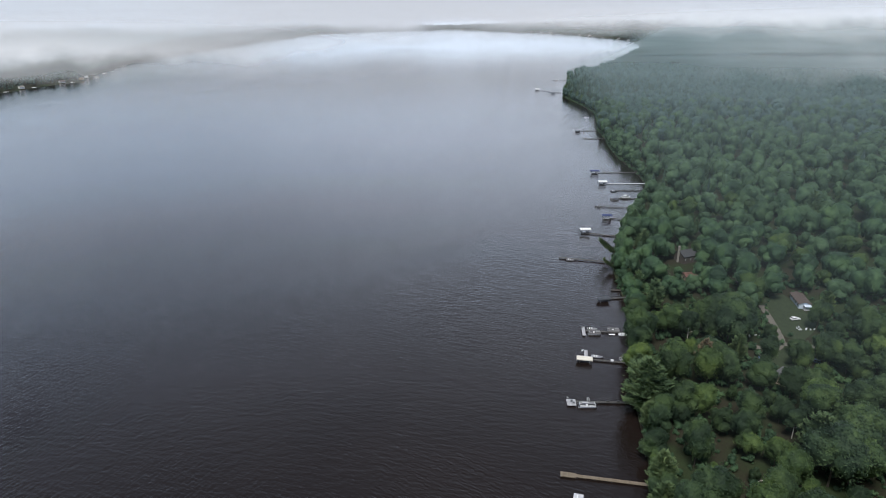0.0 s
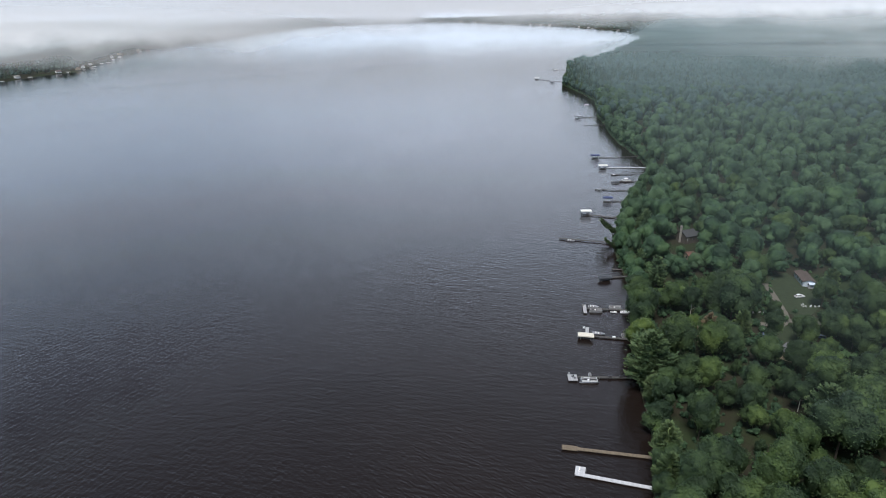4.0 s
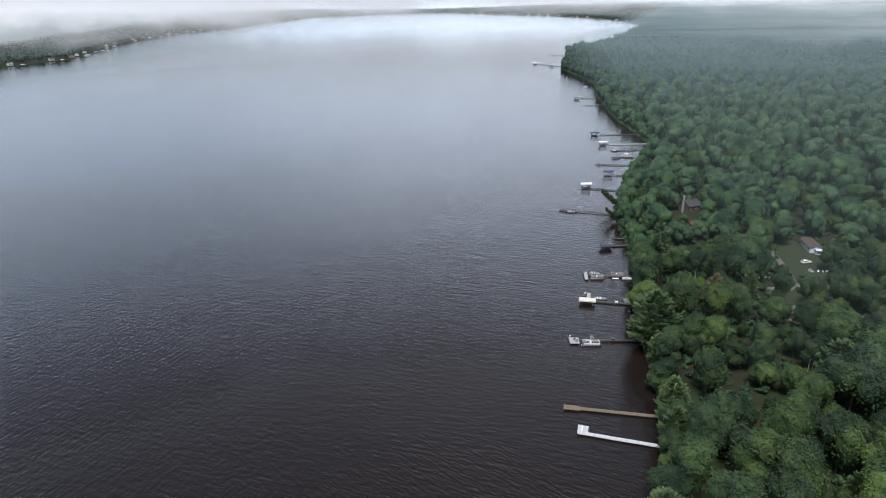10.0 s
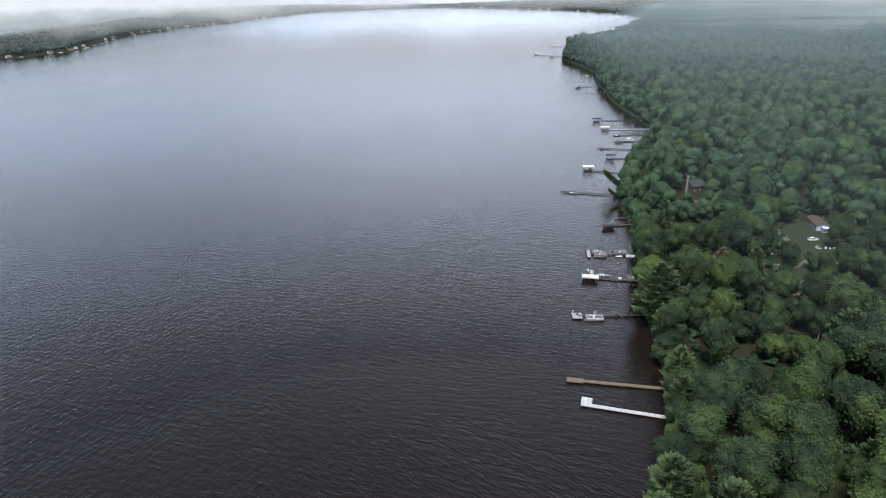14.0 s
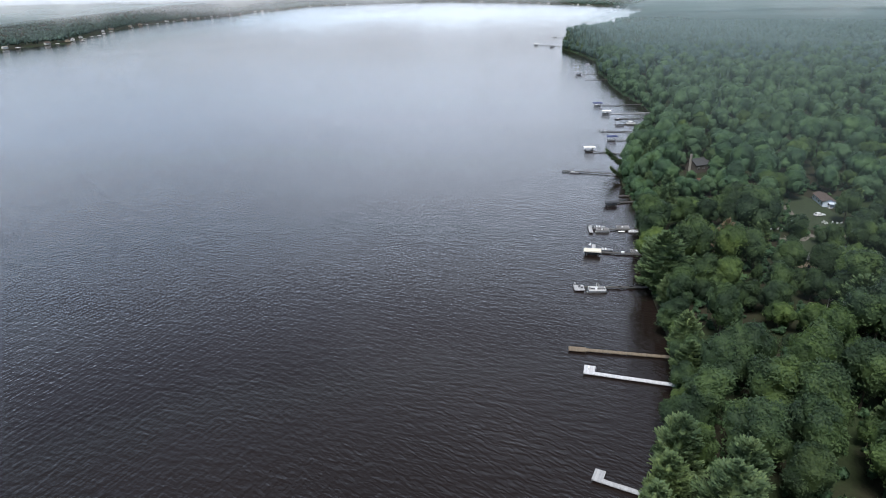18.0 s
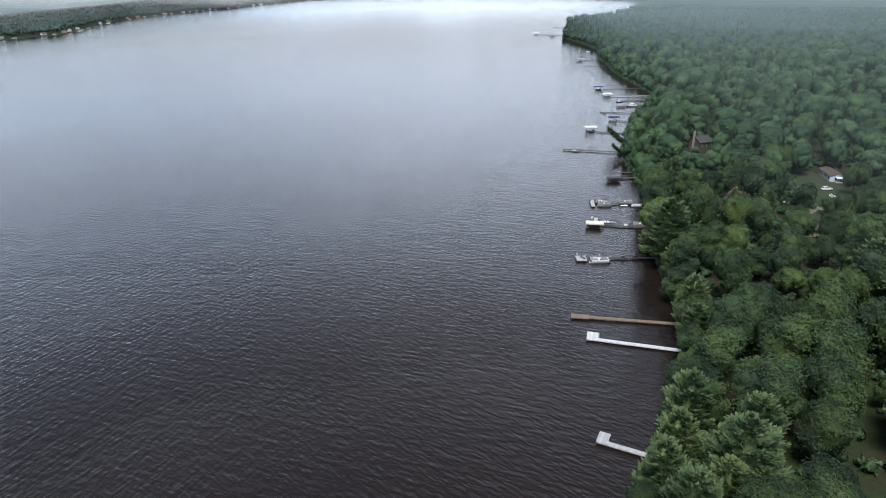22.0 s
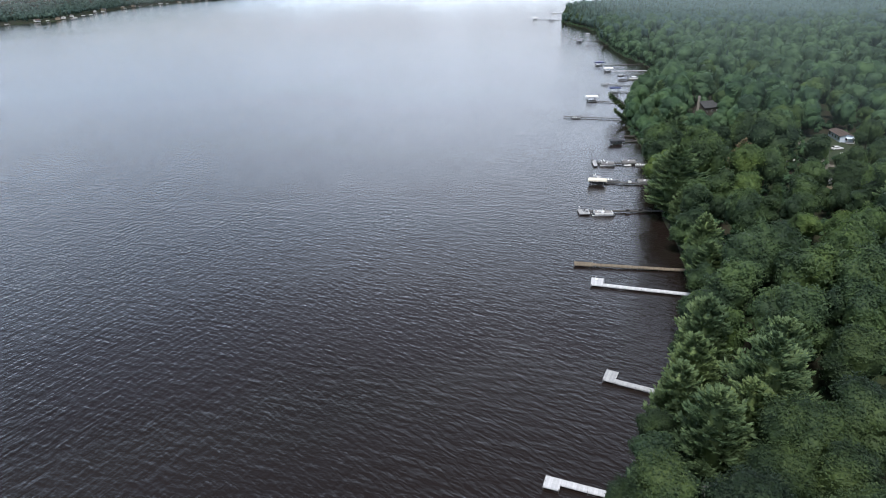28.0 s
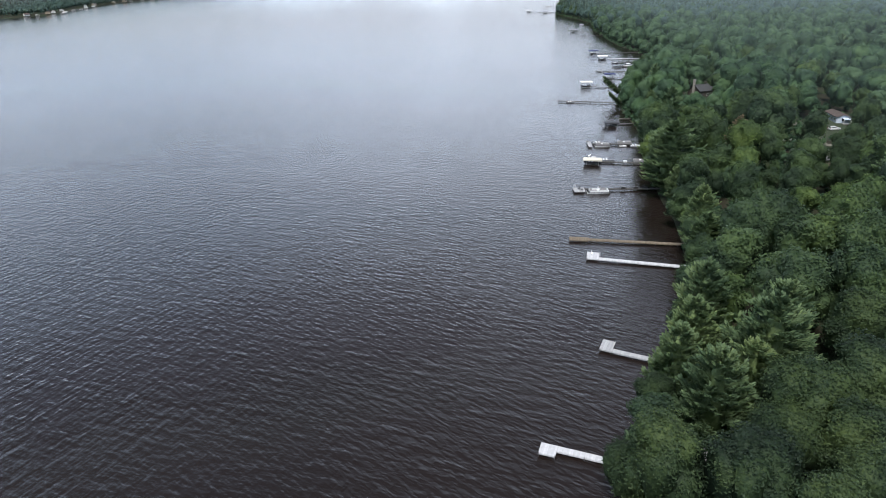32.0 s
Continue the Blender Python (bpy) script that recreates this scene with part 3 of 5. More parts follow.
LIGHT = tree_kind("broadleaf_tree", "light yellow-green broadleaf tree with a loose crown", "tree",
                  [broad_crown(RNG, 17, 5.6 + 0.5 * (k % 3), 4 + k % 3, 3, 6200, 0.44) for k in range(5)], MAT_LEAF_LIGHT, MAT_BARK, 17, 0.22, 6, "shore trees")
BIRCH = tree_kind("birch_tree", "birch with a slim white trunk and loose green crown", "tree",
                  [broad_crown(RNG, 17, 3.9, 3, 3, 3000, 0.4, 0.42, 16) for k in range(2)], MAT_LEAF_NEAR, MAT_BIRCH, 17, 0.17, 4, "shore birches")
PINE = tree_kind("pine_tree", "white pine with tiers of soft upswept branches", "tree",
                 [pine_crown(RNG, 18, 4.8, 12, 9, 130, 0.36, 0.12) for k in range(4)], MAT_NEEDLE, MAT_BARK, 18, 0.25, 0, "shore pines")
ASPEN = tree_kind("broadleaf_tree", "narrow bright green young broadleaf tree", "tree",
                  [broad_crown(RNG, 17, 3.0, 2, 3, 2600, 0.4)], MAT_LEAF_LIGHT, MAT_BARK, 17, 0.16, 4, "shore trees")
RUST = tree_kind("pine_tree", "thin pine with sparse rusty brown needles", "tree",
                 [pine_crown(RNG, 19, 3.2, 10, 7, 70, 0.38, 0.2)], MAT_RUST, MAT_BARK, 19, 0.2, 5, "shore trees")
FINE = tree_kind("broadleaf_tree", "green broadleaf tree with dense leafy boughs near the water", "tree",
                 [broad_crown(RNG, 17, 5.0 + 0.5 * (k % 3), 5 + k % 3, 3, 12500, 0.29, 0.15, 16) for k in range(5)], MAT_LEAF_DEEP, MAT_BARK, 17, 0.24, 6, "shore trees")
PATTERNS = {"f": FINE, "d": BROAD, "l": LIGHT, "b": BIRCH, "p": PINE, "a": ASPEN, "r": RUST}
BASE_H = {"f": 17, "d": 17, "l": 17, "b": 17, "p": 18, "a": 17, "r": 19}
used = set()


def plant(kind, x, y, h, wide=1.0):
    if y < 100 and kind == "d":
        kind = "f"
    some = PATTERNS[kind]
    k = int(RNG.integers(len(some)))
    s = h / BASE_H[kind]
    z = float(height(x, y)) - 0.1
    wide *= RNG.uniform(0.9, 1.17)
    m = pose(x, y, z, 0, 0, RNG.uniform(0, 360)) @ Matrix.Diagonal((s * wide, s * wide, s, 1))
    if (kind, k) in used:
        copy_thing(some[k], m)
    else:
        used.add((kind, k))
        some[k].matrix_basis = m


def shore_row(y0, y1, step, rng, off=(0.8, 3.2)):
    """Places just behind the water's edge, from y0 to y1."""
    out = []
    for (ax, ay), (bx, by) in zip(SHORE[:35], SHORE[1:36]):
        n = max(1, round(math.hypot(bx - ax, by - ay) / step))
        for k in range(n):
            f = (k + rng.uniform(0.1, 0.9)) / n
            x, y, d = ax + f * (bx - ax), ay + f * (by - ay), rng.uniform(*off)
            ln = math.hypot(bx - ax, by - ay)
            x, y = x + d * (by - ay) / ln, y - d * (bx - ax) / ln
            if y0 < y < y1:
                out.append((x, y, d))
    return out


def build_near_trees():
    spots = [(x, y) for _, x, y, _ in MARKED]
    for kind, x, y, h in MARKED:
        plant(kind, x, y, h, 1.25 if h > 21 else 1.0)
    plant("r", 97.5, 205.5, 18.5)
    spots.append((97.5, 205.5))
    for x, y, dd in shore_row(20, 262, 5.2, RNG):
        if any(math.hypot(x - a, y - b) < 3.0 for a, b in spots) or 159 < y < 174:
            continue
        spots.append((x, y))
        q = RNG.random()
        plant("p" if q < 0.25 else "b" if q < 0.33 else "l" if q < 0.5 else "d", x, y, RNG.uniform(8.5, 14.5), 1.05)
    xs, ys = jittered(5, 260, 18, 262, 11.8, RNG)
    d = shore_distance(xs, ys)
    ok = (d > 2.0) & (xs < 0.74 * ys + 32) & ~cleared(xs, ys)
    for x, y, dd in zip(xs[ok], ys[ok], d[ok]):
        if any(math.hypot(x - a, y - b) < 7.4 for a, b in spots):
            continue
        q = RNG.random()
        kind = "p" if q < (0.2 if dd < 14 else 0.08) else "l" if q < (0.5 if y < 150 else 0.38) else "b" if q < 0.52 else "d"
        plant(kind, float(x), float(y), RNG.uniform(9.0, 23.0) * low_trees(x, y) if dd > 6 else RNG.uniform(9, 15))
    for some in PATTERNS.values():
        for ob in some:
            if ob.location.length < 1e-6:
                for c in ob.children_recursive:
                    bpy.data.objects.remove(c)
                bpy.data.objects.remove(ob)


build_near_trees()


# ---------------------------------------------------------------- woods beyond, as stuff
def scatter(shapes, xs, ys, hs, base_h, rng):
    """Copies of the shapes at the places, joined into arrays."""
    pick = rng.integers(len(shapes), size=len(xs))
    zs = height(xs, ys) - 0.2
    vs, ts, sm, base = [], [], [], 0
    for k, (v, t, s) in enumerate(shapes):
        on = np.flatnonzero(pick == k)
        if not len(on):
            continue
        a = rng.uniform(0, 2 * math.pi, len(on))
        sc = hs[on] / base_h
        wide = sc * rng.uniform(0.85, 1.2, len(on))
        c, n = np.cos(a)[:, None] * wide[:, None], np.sin(a)[:, None] * wide[:, None]
        x = v[:, 0] * c - v[:, 1] * n + xs[on][:, None]
        y = v[:, 0] * n + v[:, 1] * c + ys[on][:, None]
        z = v[:, 2] * sc[:, None] + zs[on][:, None]
        vs.append(np.stack([x, y, z], -1).reshape(-1, 3))
        ts.append((t[None] + (np.arange(len(on)) * len(v))[:, None, None]).reshape(-1, 3) + base)
        sm.append(np.tile(s, len(on)))
        base += len(on) * len(v)
    return np.concatenate(vs), np.concatenate(ts), np.concatenate(sm)


def build_woods():
    rng = np.random.default_rng(11)
    mid = [broad_crown(rng, 17, 6.3 + 0.5 * (k % 3), 3 + k % 3, 2, 1700, 0.66) for k in range(12)]
    mid_pine = [pine_crown(rng, 18, 3.9, 11, 7, 16, 0.68) for _ in range(4)]
    far = [broad_crown(rng, 17, 6.6, 2 + k % 3, 2, 420, 1.05, 0.05, 10) for k in range(12)]
    dim = [broad_crown(rng, 17, 6.3, 2, 1, 90, 1.7, 0.05, 8) for _ in range(10)]
    vast = [broad_crown(rng, 17, 11.0, 3, 1, 30, 2.6, 0.05, 6) for _ in range(6)]
    spruce = [spruce_crown(rng, 18, 2.6) for _ in range(5)]
    green, light, needle, dark, blue, cold = [], [], [], [], [], []
    # from the near trees to about 430 m
    xs, ys = jittered(40, 640, 40, 430, 13.6, rng)
    d = shore_distance(xs, ys)
    near = (ys < 262) & (xs < 0.74 * ys + 32)
    ok = (d > 2.2) & (xs < 0.74 * ys + 75) & ~near & ~cleared(xs, ys) & (ys > 60)
    xs, ys, d = xs[ok], ys[ok], d[ok]
    q = rng.random(len(xs))
    stand = np.sin(xs * 0.021 + 0.7) * np.cos(ys * 0.017 + xs * 0.006)
    hs = np.where(d < 6, rng.uniform(9, 13, len(xs)), rng.uniform(10.5, 23, len(xs)) * low_trees(xs, ys) * np.clip(0.6 + d / 50, 0.6, 1)) + 1.6 * stand
    pine = q < np.where(d < 14, 0.2, 0.07)
    pale = ~pine & (q < 0.27 + 0.12 * stand)
    # more trees take the haze-tinted copy the farther they stand
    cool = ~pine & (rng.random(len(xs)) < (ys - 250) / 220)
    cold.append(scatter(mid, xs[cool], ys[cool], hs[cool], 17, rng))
    pale &= ~cool
    plain = ~pine & ~pale & ~cool
    green.append(scatter(mid, xs[plain], ys[plain], hs[plain], 17, rng))
    light.append(scatter(mid, xs[pale], ys[pale], hs[pale], 17, rng))
    needle.append(scatter(mid_pine, xs[pine], ys[pine], hs[pine] + 1.5, 18, rng))
    # on to about 900 m
    xs, ys = jittered(100, 760, 430, 900, 13.8, rng)
    d = shore_distance(xs, ys)
    ok = (d > 2.5) & (xs < 0.74 * ys + 75)
    xs, ys = xs[ok], ys[ok]
    q = rng.random(len(xs))
    stand = np.sin(xs * 0.021 + 0.7) * np.cos(ys * 0.017 + xs * 0.006)
    hs = rng.uniform(12, 22, len(xs)) + 1.6 * stand
    pine = q < 0.1
    pale = ~pine & (q < 0.25 + 0.12 * stand)
    broad = ~pine
    # the copy with haze in its colour takes over from 600 m
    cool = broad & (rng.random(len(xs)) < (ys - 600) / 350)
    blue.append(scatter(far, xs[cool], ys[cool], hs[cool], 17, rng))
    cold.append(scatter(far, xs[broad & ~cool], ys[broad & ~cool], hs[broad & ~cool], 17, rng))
    dark.append(scatter(spruce, xs[pine], ys[pine], hs[pine] + 1.5, 18, rng))
    row = np.array(shore_row(262, 1290, 5.0, rng, (2.2, 4.8)))
    hs = rng.uniform(7, 12, len(row)) + np.clip((row[:, 1] - 600) / 100, 0, 3)
    q = rng.random(len(row))
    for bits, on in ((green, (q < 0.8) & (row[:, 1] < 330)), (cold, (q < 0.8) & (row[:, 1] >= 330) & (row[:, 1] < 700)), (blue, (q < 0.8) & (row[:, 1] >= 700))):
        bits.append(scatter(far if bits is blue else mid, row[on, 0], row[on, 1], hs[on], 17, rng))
    needle.append(scatter(mid_pine, row[q >= 0.8, 0], row[q >= 0.8, 1], hs[q >= 0.8] + 2, 18, rng))
    bush = [broad_crown(rng, 2.2, 1.5, 2, 1, 70, 0.4, 0.0, 6) for _ in range(5)]
    row = np.array(shore_row(20, 1250, 2.0, rng, (-0.3, 2.6)))
    near = row[:, 1] < 330
    for bits, on in ((green, near), (cold, ~near)):
        bits.append(scatter(bush, row[on, 0], row[on, 1], rng.uniform(1.4, 3.2, on.sum()), 2.2, rng))
    xs, ys = jittered(20, 330, 20, 300, 5.2, rng)
    ok = (shore_distance(xs, ys) > 3) & (xs < 0.74 * ys + 60) & ~cleared(xs, ys)
    xs, ys = xs[ok], ys[ok]
    green.append(scatter(bush, xs, ys, rng.uniform(1.3, 4.6, len(xs)), 2.2, rng))
    # 900 m to 1400 m
    xs, ys = jittered(140, 1150, 900, 1400, 12.0, rng)
    d = shore_distance(xs, ys)
    ok = (d > 2.5) & (xs < 0.74 * ys + 80)
    xs, ys, d = xs[ok], ys[ok], d[ok]
    q = rng.random(len(xs))
    point = np.clip(1 - np.hypot(xs - 230, ys - 1080) / 330, 0, 1)
    hs = rng.uniform(14, 21, len(xs))
    con = q < 0.08 + 0.75 * point
    pale = ~con & (q > 0.8)
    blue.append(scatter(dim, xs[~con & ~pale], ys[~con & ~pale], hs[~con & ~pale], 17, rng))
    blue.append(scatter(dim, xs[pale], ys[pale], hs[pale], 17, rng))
    dark.append(scatter(spruce, xs[con], ys[con], hs[con] + 2, 18, rng))
    # the far country, both sides of the lake
    xs, ys = jittered(-2300, 3400, 250, 4960, 28.0, rng)
    d = shore_distance(xs, ys)
    ok = (d > 14) & (np.abs(xs) < 0.74 * ys + 120) & ((ys > 1400) | (xs < 0)) & ((d < 300) | (ys < 2600) & (xs > 0) | (rng.random(len(xs)) < 0.2)) & (np.hypot(xs, ys) < 4980)
    xs, ys, d = xs[ok], ys[ok], d[ok]
    q = rng.random(len(xs))
    hs = rng.uniform(11, 18, len(xs))
    edge = np.clip(1 - np.hypot(xs - 480, ys - 1850) / 700, 0, 0.8)
    con = q < 0.15 + 0.6 * edge
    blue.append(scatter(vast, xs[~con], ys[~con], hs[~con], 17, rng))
    dark.append(scatter(spruce, xs[con], ys[con], hs[con] + 1, 18, rng) if con.any() else None)
    xs, ys = jittered(-1120, -780, 250, 3000, 13.0, rng)
    d = shore_distance(xs, ys)
    ok = (d > 11) & (d < 85) & (np.abs(xs) < 0.74 * ys + 60)
    xs, ys = xs[ok], ys[ok]
    q = rng.random(len(xs))
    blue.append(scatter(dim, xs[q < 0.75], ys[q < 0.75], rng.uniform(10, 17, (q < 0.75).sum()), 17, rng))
    dark.append(scatter(spruce, xs[q >= 0.75], ys[q >= 0.75], rng.uniform(12, 19, (q >= 0.75).sum()), 18, rng))
    for name, label, bits, mat in (
        ("broadleaf_woods", "dense green summer broadleaf forest canopy", green, MAT_LEAF),
        ("cool_broadleaf_woods", "broadleaf forest canopy farther along the shore, leaves tinted cooler for haze", cold, MAT_LEAF_MID_HAZE),
        ("distant_woods", "distant broadleaf forest canopy, leaves tinted blue-green and paler for haze", blue, MAT_LEAF_FAR_HAZE),
        ("pale_broadleaf_woods", "lighter yellow-green broadleaf trees in the forest", light, MAT_LEAF_LIGHT),
        ("pine_woods", "soft green pines standing in the forest", needle, MAT_NEEDLE),
        ("spruce_woods", "dark pointed spruces on the headland and far shore", dark, MAT_SPRUCE),
    ):
        v, t, base, sm = [], [], 0, []
        for a, b, c in bits:
            v.append(a)
            t.append(b + base)
            sm.append(c)
            base += len(a)
        ob = new(name, tri_mesh(name, np.concatenate(v), np.concatenate(t), mat, np.concatenate(sm)))
        tagged(ob, label, "forest", kind="stuff")


build_woods()


# ---------------------------------------------------------------- docks
def dock(label, tip, land, width, deck, z=0.55, section=3.0, platform=None, legs=MAT_STEEL, end=None):
    """A dock from land to tip: deck sections on cross beams and posts. platform: (x0, x1, y0, y1) along and across, from the tip."""
    (tx, ty), (lx, ly) = tip, land
    length = math.hypot(tx - lx, ty - ly)
    root = thing("dock", label, "dock", (tx, ty, 0), math.atan2(ly - ty, lx - tx), "docks along the shore")
    n = max(2, round(length / section))
    step = length / n

    def panel(name, sx, sy):
        bm = box((sx, sy, 0.09), (0, 0, z - 0.045), 0.012)
        box((sx, 0.05, 0.16), (0, sy / 2 - 0.03, z - 0.17), 0, bm)
        box((sx, 0.05, 0.16), (0, -sy / 2 + 0.03, z - 0.17), 0, bm)
        me = bpy.data.meshes.new(name)
        bm.to_mesh(me)
        bm.free()
        me.materials.append(deck)
        return me

    def post_mesh():
        bm = rod((0, 0, -1.2), (0, 0, z + 0.22), 0.045, 0.045, 6)
        box((0.16, 0.16, 0.03), (0, 0, z - 0.27), 0, bm)
        me = bpy.data.meshes.new("post")
        bm.to_mesh(me)
        bm.free()
        me.materials.append(legs)
        return me

    strip, post = panel("deck_section", step - 0.012, width), post_mesh()
    for k in range(n):
        ob = shared_part("deck_section", strip, root, (step * (k + 0.5), 0, RNG.uniform(-0.015, 0.015)))
        ob.rotation_euler = (RNG.uniform(-0.008, 0.008), RNG.uniform(-0.004, 0.004), 0)
        if k % 2 == 0:
            for s in (-1, 1):
                shared_part("post", post, root, (step * k + 0.12, s * (width / 2 + 0.04), 0))
    if platform:
        x0, x1, y0, y1 = platform
        m = max(1, round((y1 - y0) / 1.4))
        w = (y1 - y0) / m
        bay = panel("platform_section", x1 - x0 - 0.03, w - 0.03)
        if end:
            bay.materials[0] = end
        for k in range(m):
            shared_part("platform_section", bay, root, ((x0 + x1) / 2, y0 + w * (k + 0.5), 0.02))
        for px in (x0 + 0.1, x1 - 0.1):
            for py in (y0 - 0.02, y1 + 0.02):
                shared_part("post", post, root, (px, py, 0))
    return root


# ---------------------------------------------------------------- boats and lifts
def tube(length, r, at, sides=10):
    """A pontoon with a raised, tapered nose."""
    rings = []
    for x, rr, dz in ((-length / 2, r * 0.9, 0), (-length / 2 + 0.1, r, 0), (length / 2 - 1.0, r, 0), (length / 2 - 0.4, r * 0.7, r * 0.2), (length / 2, r * 0.12, r * 0.5)):
        rings.append([(at[0] + x, at[1] + rr * math.cos(a), at[2] + dz + rr * math.sin(a)) for a in (2 * math.pi * k / sides for k in range(sides))])
    return loft(rings)


def pontoon_boat(at, turn, label, length=7.0, fence=MAT_WHITE, top=None, cover=None, lift=0.0):
    b = thing("pontoon_boat", label, "boat", at, turn, "boats at the docks")
    w = 2.5
    for s in (-1, 1):
        part("pontoon", tube(length, 0.32, (0, s * 0.85, 0.12 + lift)), MAT_ALU, b, smooth=True)
    part("deck", box((length - 0.5, w, 0.1), (-0.1, 0, 0.5 + lift), 0.02), MAT_DARK_CANVAS, b)
    z = 0.55 + lift
    part("fence_panel", box((length * 0.8, 0.05, 0.62), (0, w / 2 - 0.04, z + 0.31), 0.02), fence, b)
    part("fence_panel", box((length * 0.8, 0.05, 0.62), (0, -w / 2 + 0.04, z + 0.31), 0.02), fence, b)
    part("fence_panel", box((0.05, w - 0.1, 0.62), (length * 0.4, 0, z + 0.31), 0.02), fence, b)
    part("fence_panel", box((0.05, w * 0.62, 0.62), (-length * 0.4, 0.4, z + 0.31), 0.02), fence, b)
    if cover:
        rings = []
        for x, hh in ((-length * 0.4, 0.55), (-length * 0.25, 0.85), (0, 0.95), (length * 0.25, 0.8), (length * 0.41, 0.6)):
            rings.append([(x, -w / 2, z + 0.3), (x, -w / 2, z + 0.6), (x, 0, z + hh), (x, w / 2, z + 0.6), (x, w / 2, z + 0.3)])
        part("boat_cover", loft(rings), cover, b, "fitted canvas cover")
    else:
        for x, y, sx, sy in ((1.6, 0.85, 2.0, 0.6), (1.6, -0.85, 2.0, 0.6), (-1.9, -0.85, 1.6, 0.6), (-2.3, 0.6, 0.7, 1.0)):
            bm = box((sx, sy, 0.4), (x, y, z + 0.2), 0.05)
            box((sx, 0.15, 0.4), (x, y + (0.25 if y > 0 else -0.25), z + 0.5), 0.04, bm)
            part("bench", bm, MAT_SEAT, b)
        bm = box((0.6, 0.8, 0.8), (-0.4, -0.6, z + 0.4), 0.06)
        box((0.05, 0.75, 0.3), (-0.1, -0.6, z + 0.92), 0, bm, (0, -0.3, 0))
        part("console", bm, MAT_WHITE, b)
        part("floor_mat", box((length * 0.7, 0.9, 0.02), (0, 0, z + 0.012)), MAT_BLACK, b)
    if top:
        for x in (-1.6, 0.6):
            for s in (-1, 1):
                part("top_pole", rod((x, s * 1.15, z + 0.5), (x, s * 1.1, z + 1.75), 0.025, 0.025, 6), MAT_ALU, b)
        rings = [[(x, y, z + 1.78 + 0.12 * math.cos(y * 1.2) - 0.02 * abs(x + 0.5)) for y in (-1.2, -0.6, 0, 0.6, 1.2)] +
                 [(x, y, z + 1.72 + 0.12 * math.cos(y * 1.2) - 0.02 * abs(x + 0.5)) for y in (1.2, 0.6, 0, -0.6, -1.2)] for x in (-1.9, -0.5, 0.9)]
        part("bimini_top", loft(rings), top, b)
    bm = box((0.35, 0.3, 0.5), (-length / 2 + 0.1, 0, z + 0.3), 0.08)
    box((0.15, 0.12, 0.9), (-length / 2 + 0.05, 0, z - 0.2), 0.03, bm)
    part("outboard_motor", bm, MAT_BLACK, b)
    return b


def motor_boat(at, turn, label, length=5.4, hull=MAT_WHITE, inside=MAT_SEAT, cover=None):
    b = thing("motor_boat", label, "boat", at, turn, "boats at the docks")
    w = 1.05
    rings = []
    for x, k, keel in ((-length / 2, 0.9, -0.15), (-length / 4, 1.0, -0.2), (length / 6, 0.92, -0.2), (length / 3, 0.62, -0.05), (length / 2, 0.06, 0.4)):
        y = w * k
        sheer = 0.55 + 0.18 * max(0, x / length)
        rings.append([(x, -y, sheer), (x, -y * 0.8, 0.1 + keel * 0.3), (x, 0, keel), (x, y * 0.8, 0.1 + keel * 0.3), (x, y, sheer)])
    part("hull", loft(rings), hull, b)
    if cover:
        cr = [[(x, -w * k, 0.57), (x, 0, 0.57 + hh), (x, w * k, 0.57)] for x, k, hh in ((-length / 2, 0.9, 0.15), (-0.6, 1.0, 0.55), (0.4, 0.95, 0.6), (length / 3, 0.62, 0.3), (length / 2 - 0.1, 0.1, 0.15))]
        part("boat_cover", loft(cr), cover, b, "fitted canvas cover")
    else:
        part("cockpit", box((length * 0.5, w * 1.5, 0.06), (-length * 0.15, 0, 0.585), 0.02), inside, b)
        for x in (-1.2, -0.1):
            for s in (-1, 1):
                bm = box((0.5, 0.5, 0.2), (x, s * 0.42, 0.7), 0.05)
                box((0.1, 0.5, 0.4), (x - 0.22, s * 0.42, 0.9), 0.04, bm)
                part("seat", bm, MAT_WHITE, b)
        part("windshield", box((0.04, w * 1.6, 0.42), (0.75, 0, 0.85), 0.01, None, (0, -0.5, 0)), MAT_GLASS, b)
    bm = box((0.3, 0.32, 0.5), (-length / 2 - 0.12, 0, 0.75), 0.08)
    box((0.14, 0.1, 0.8), (-length / 2 - 0.15, 0, 0.2), 0.02, bm)
    part("outboard_motor", bm, MAT_BLACK, b)
    return b


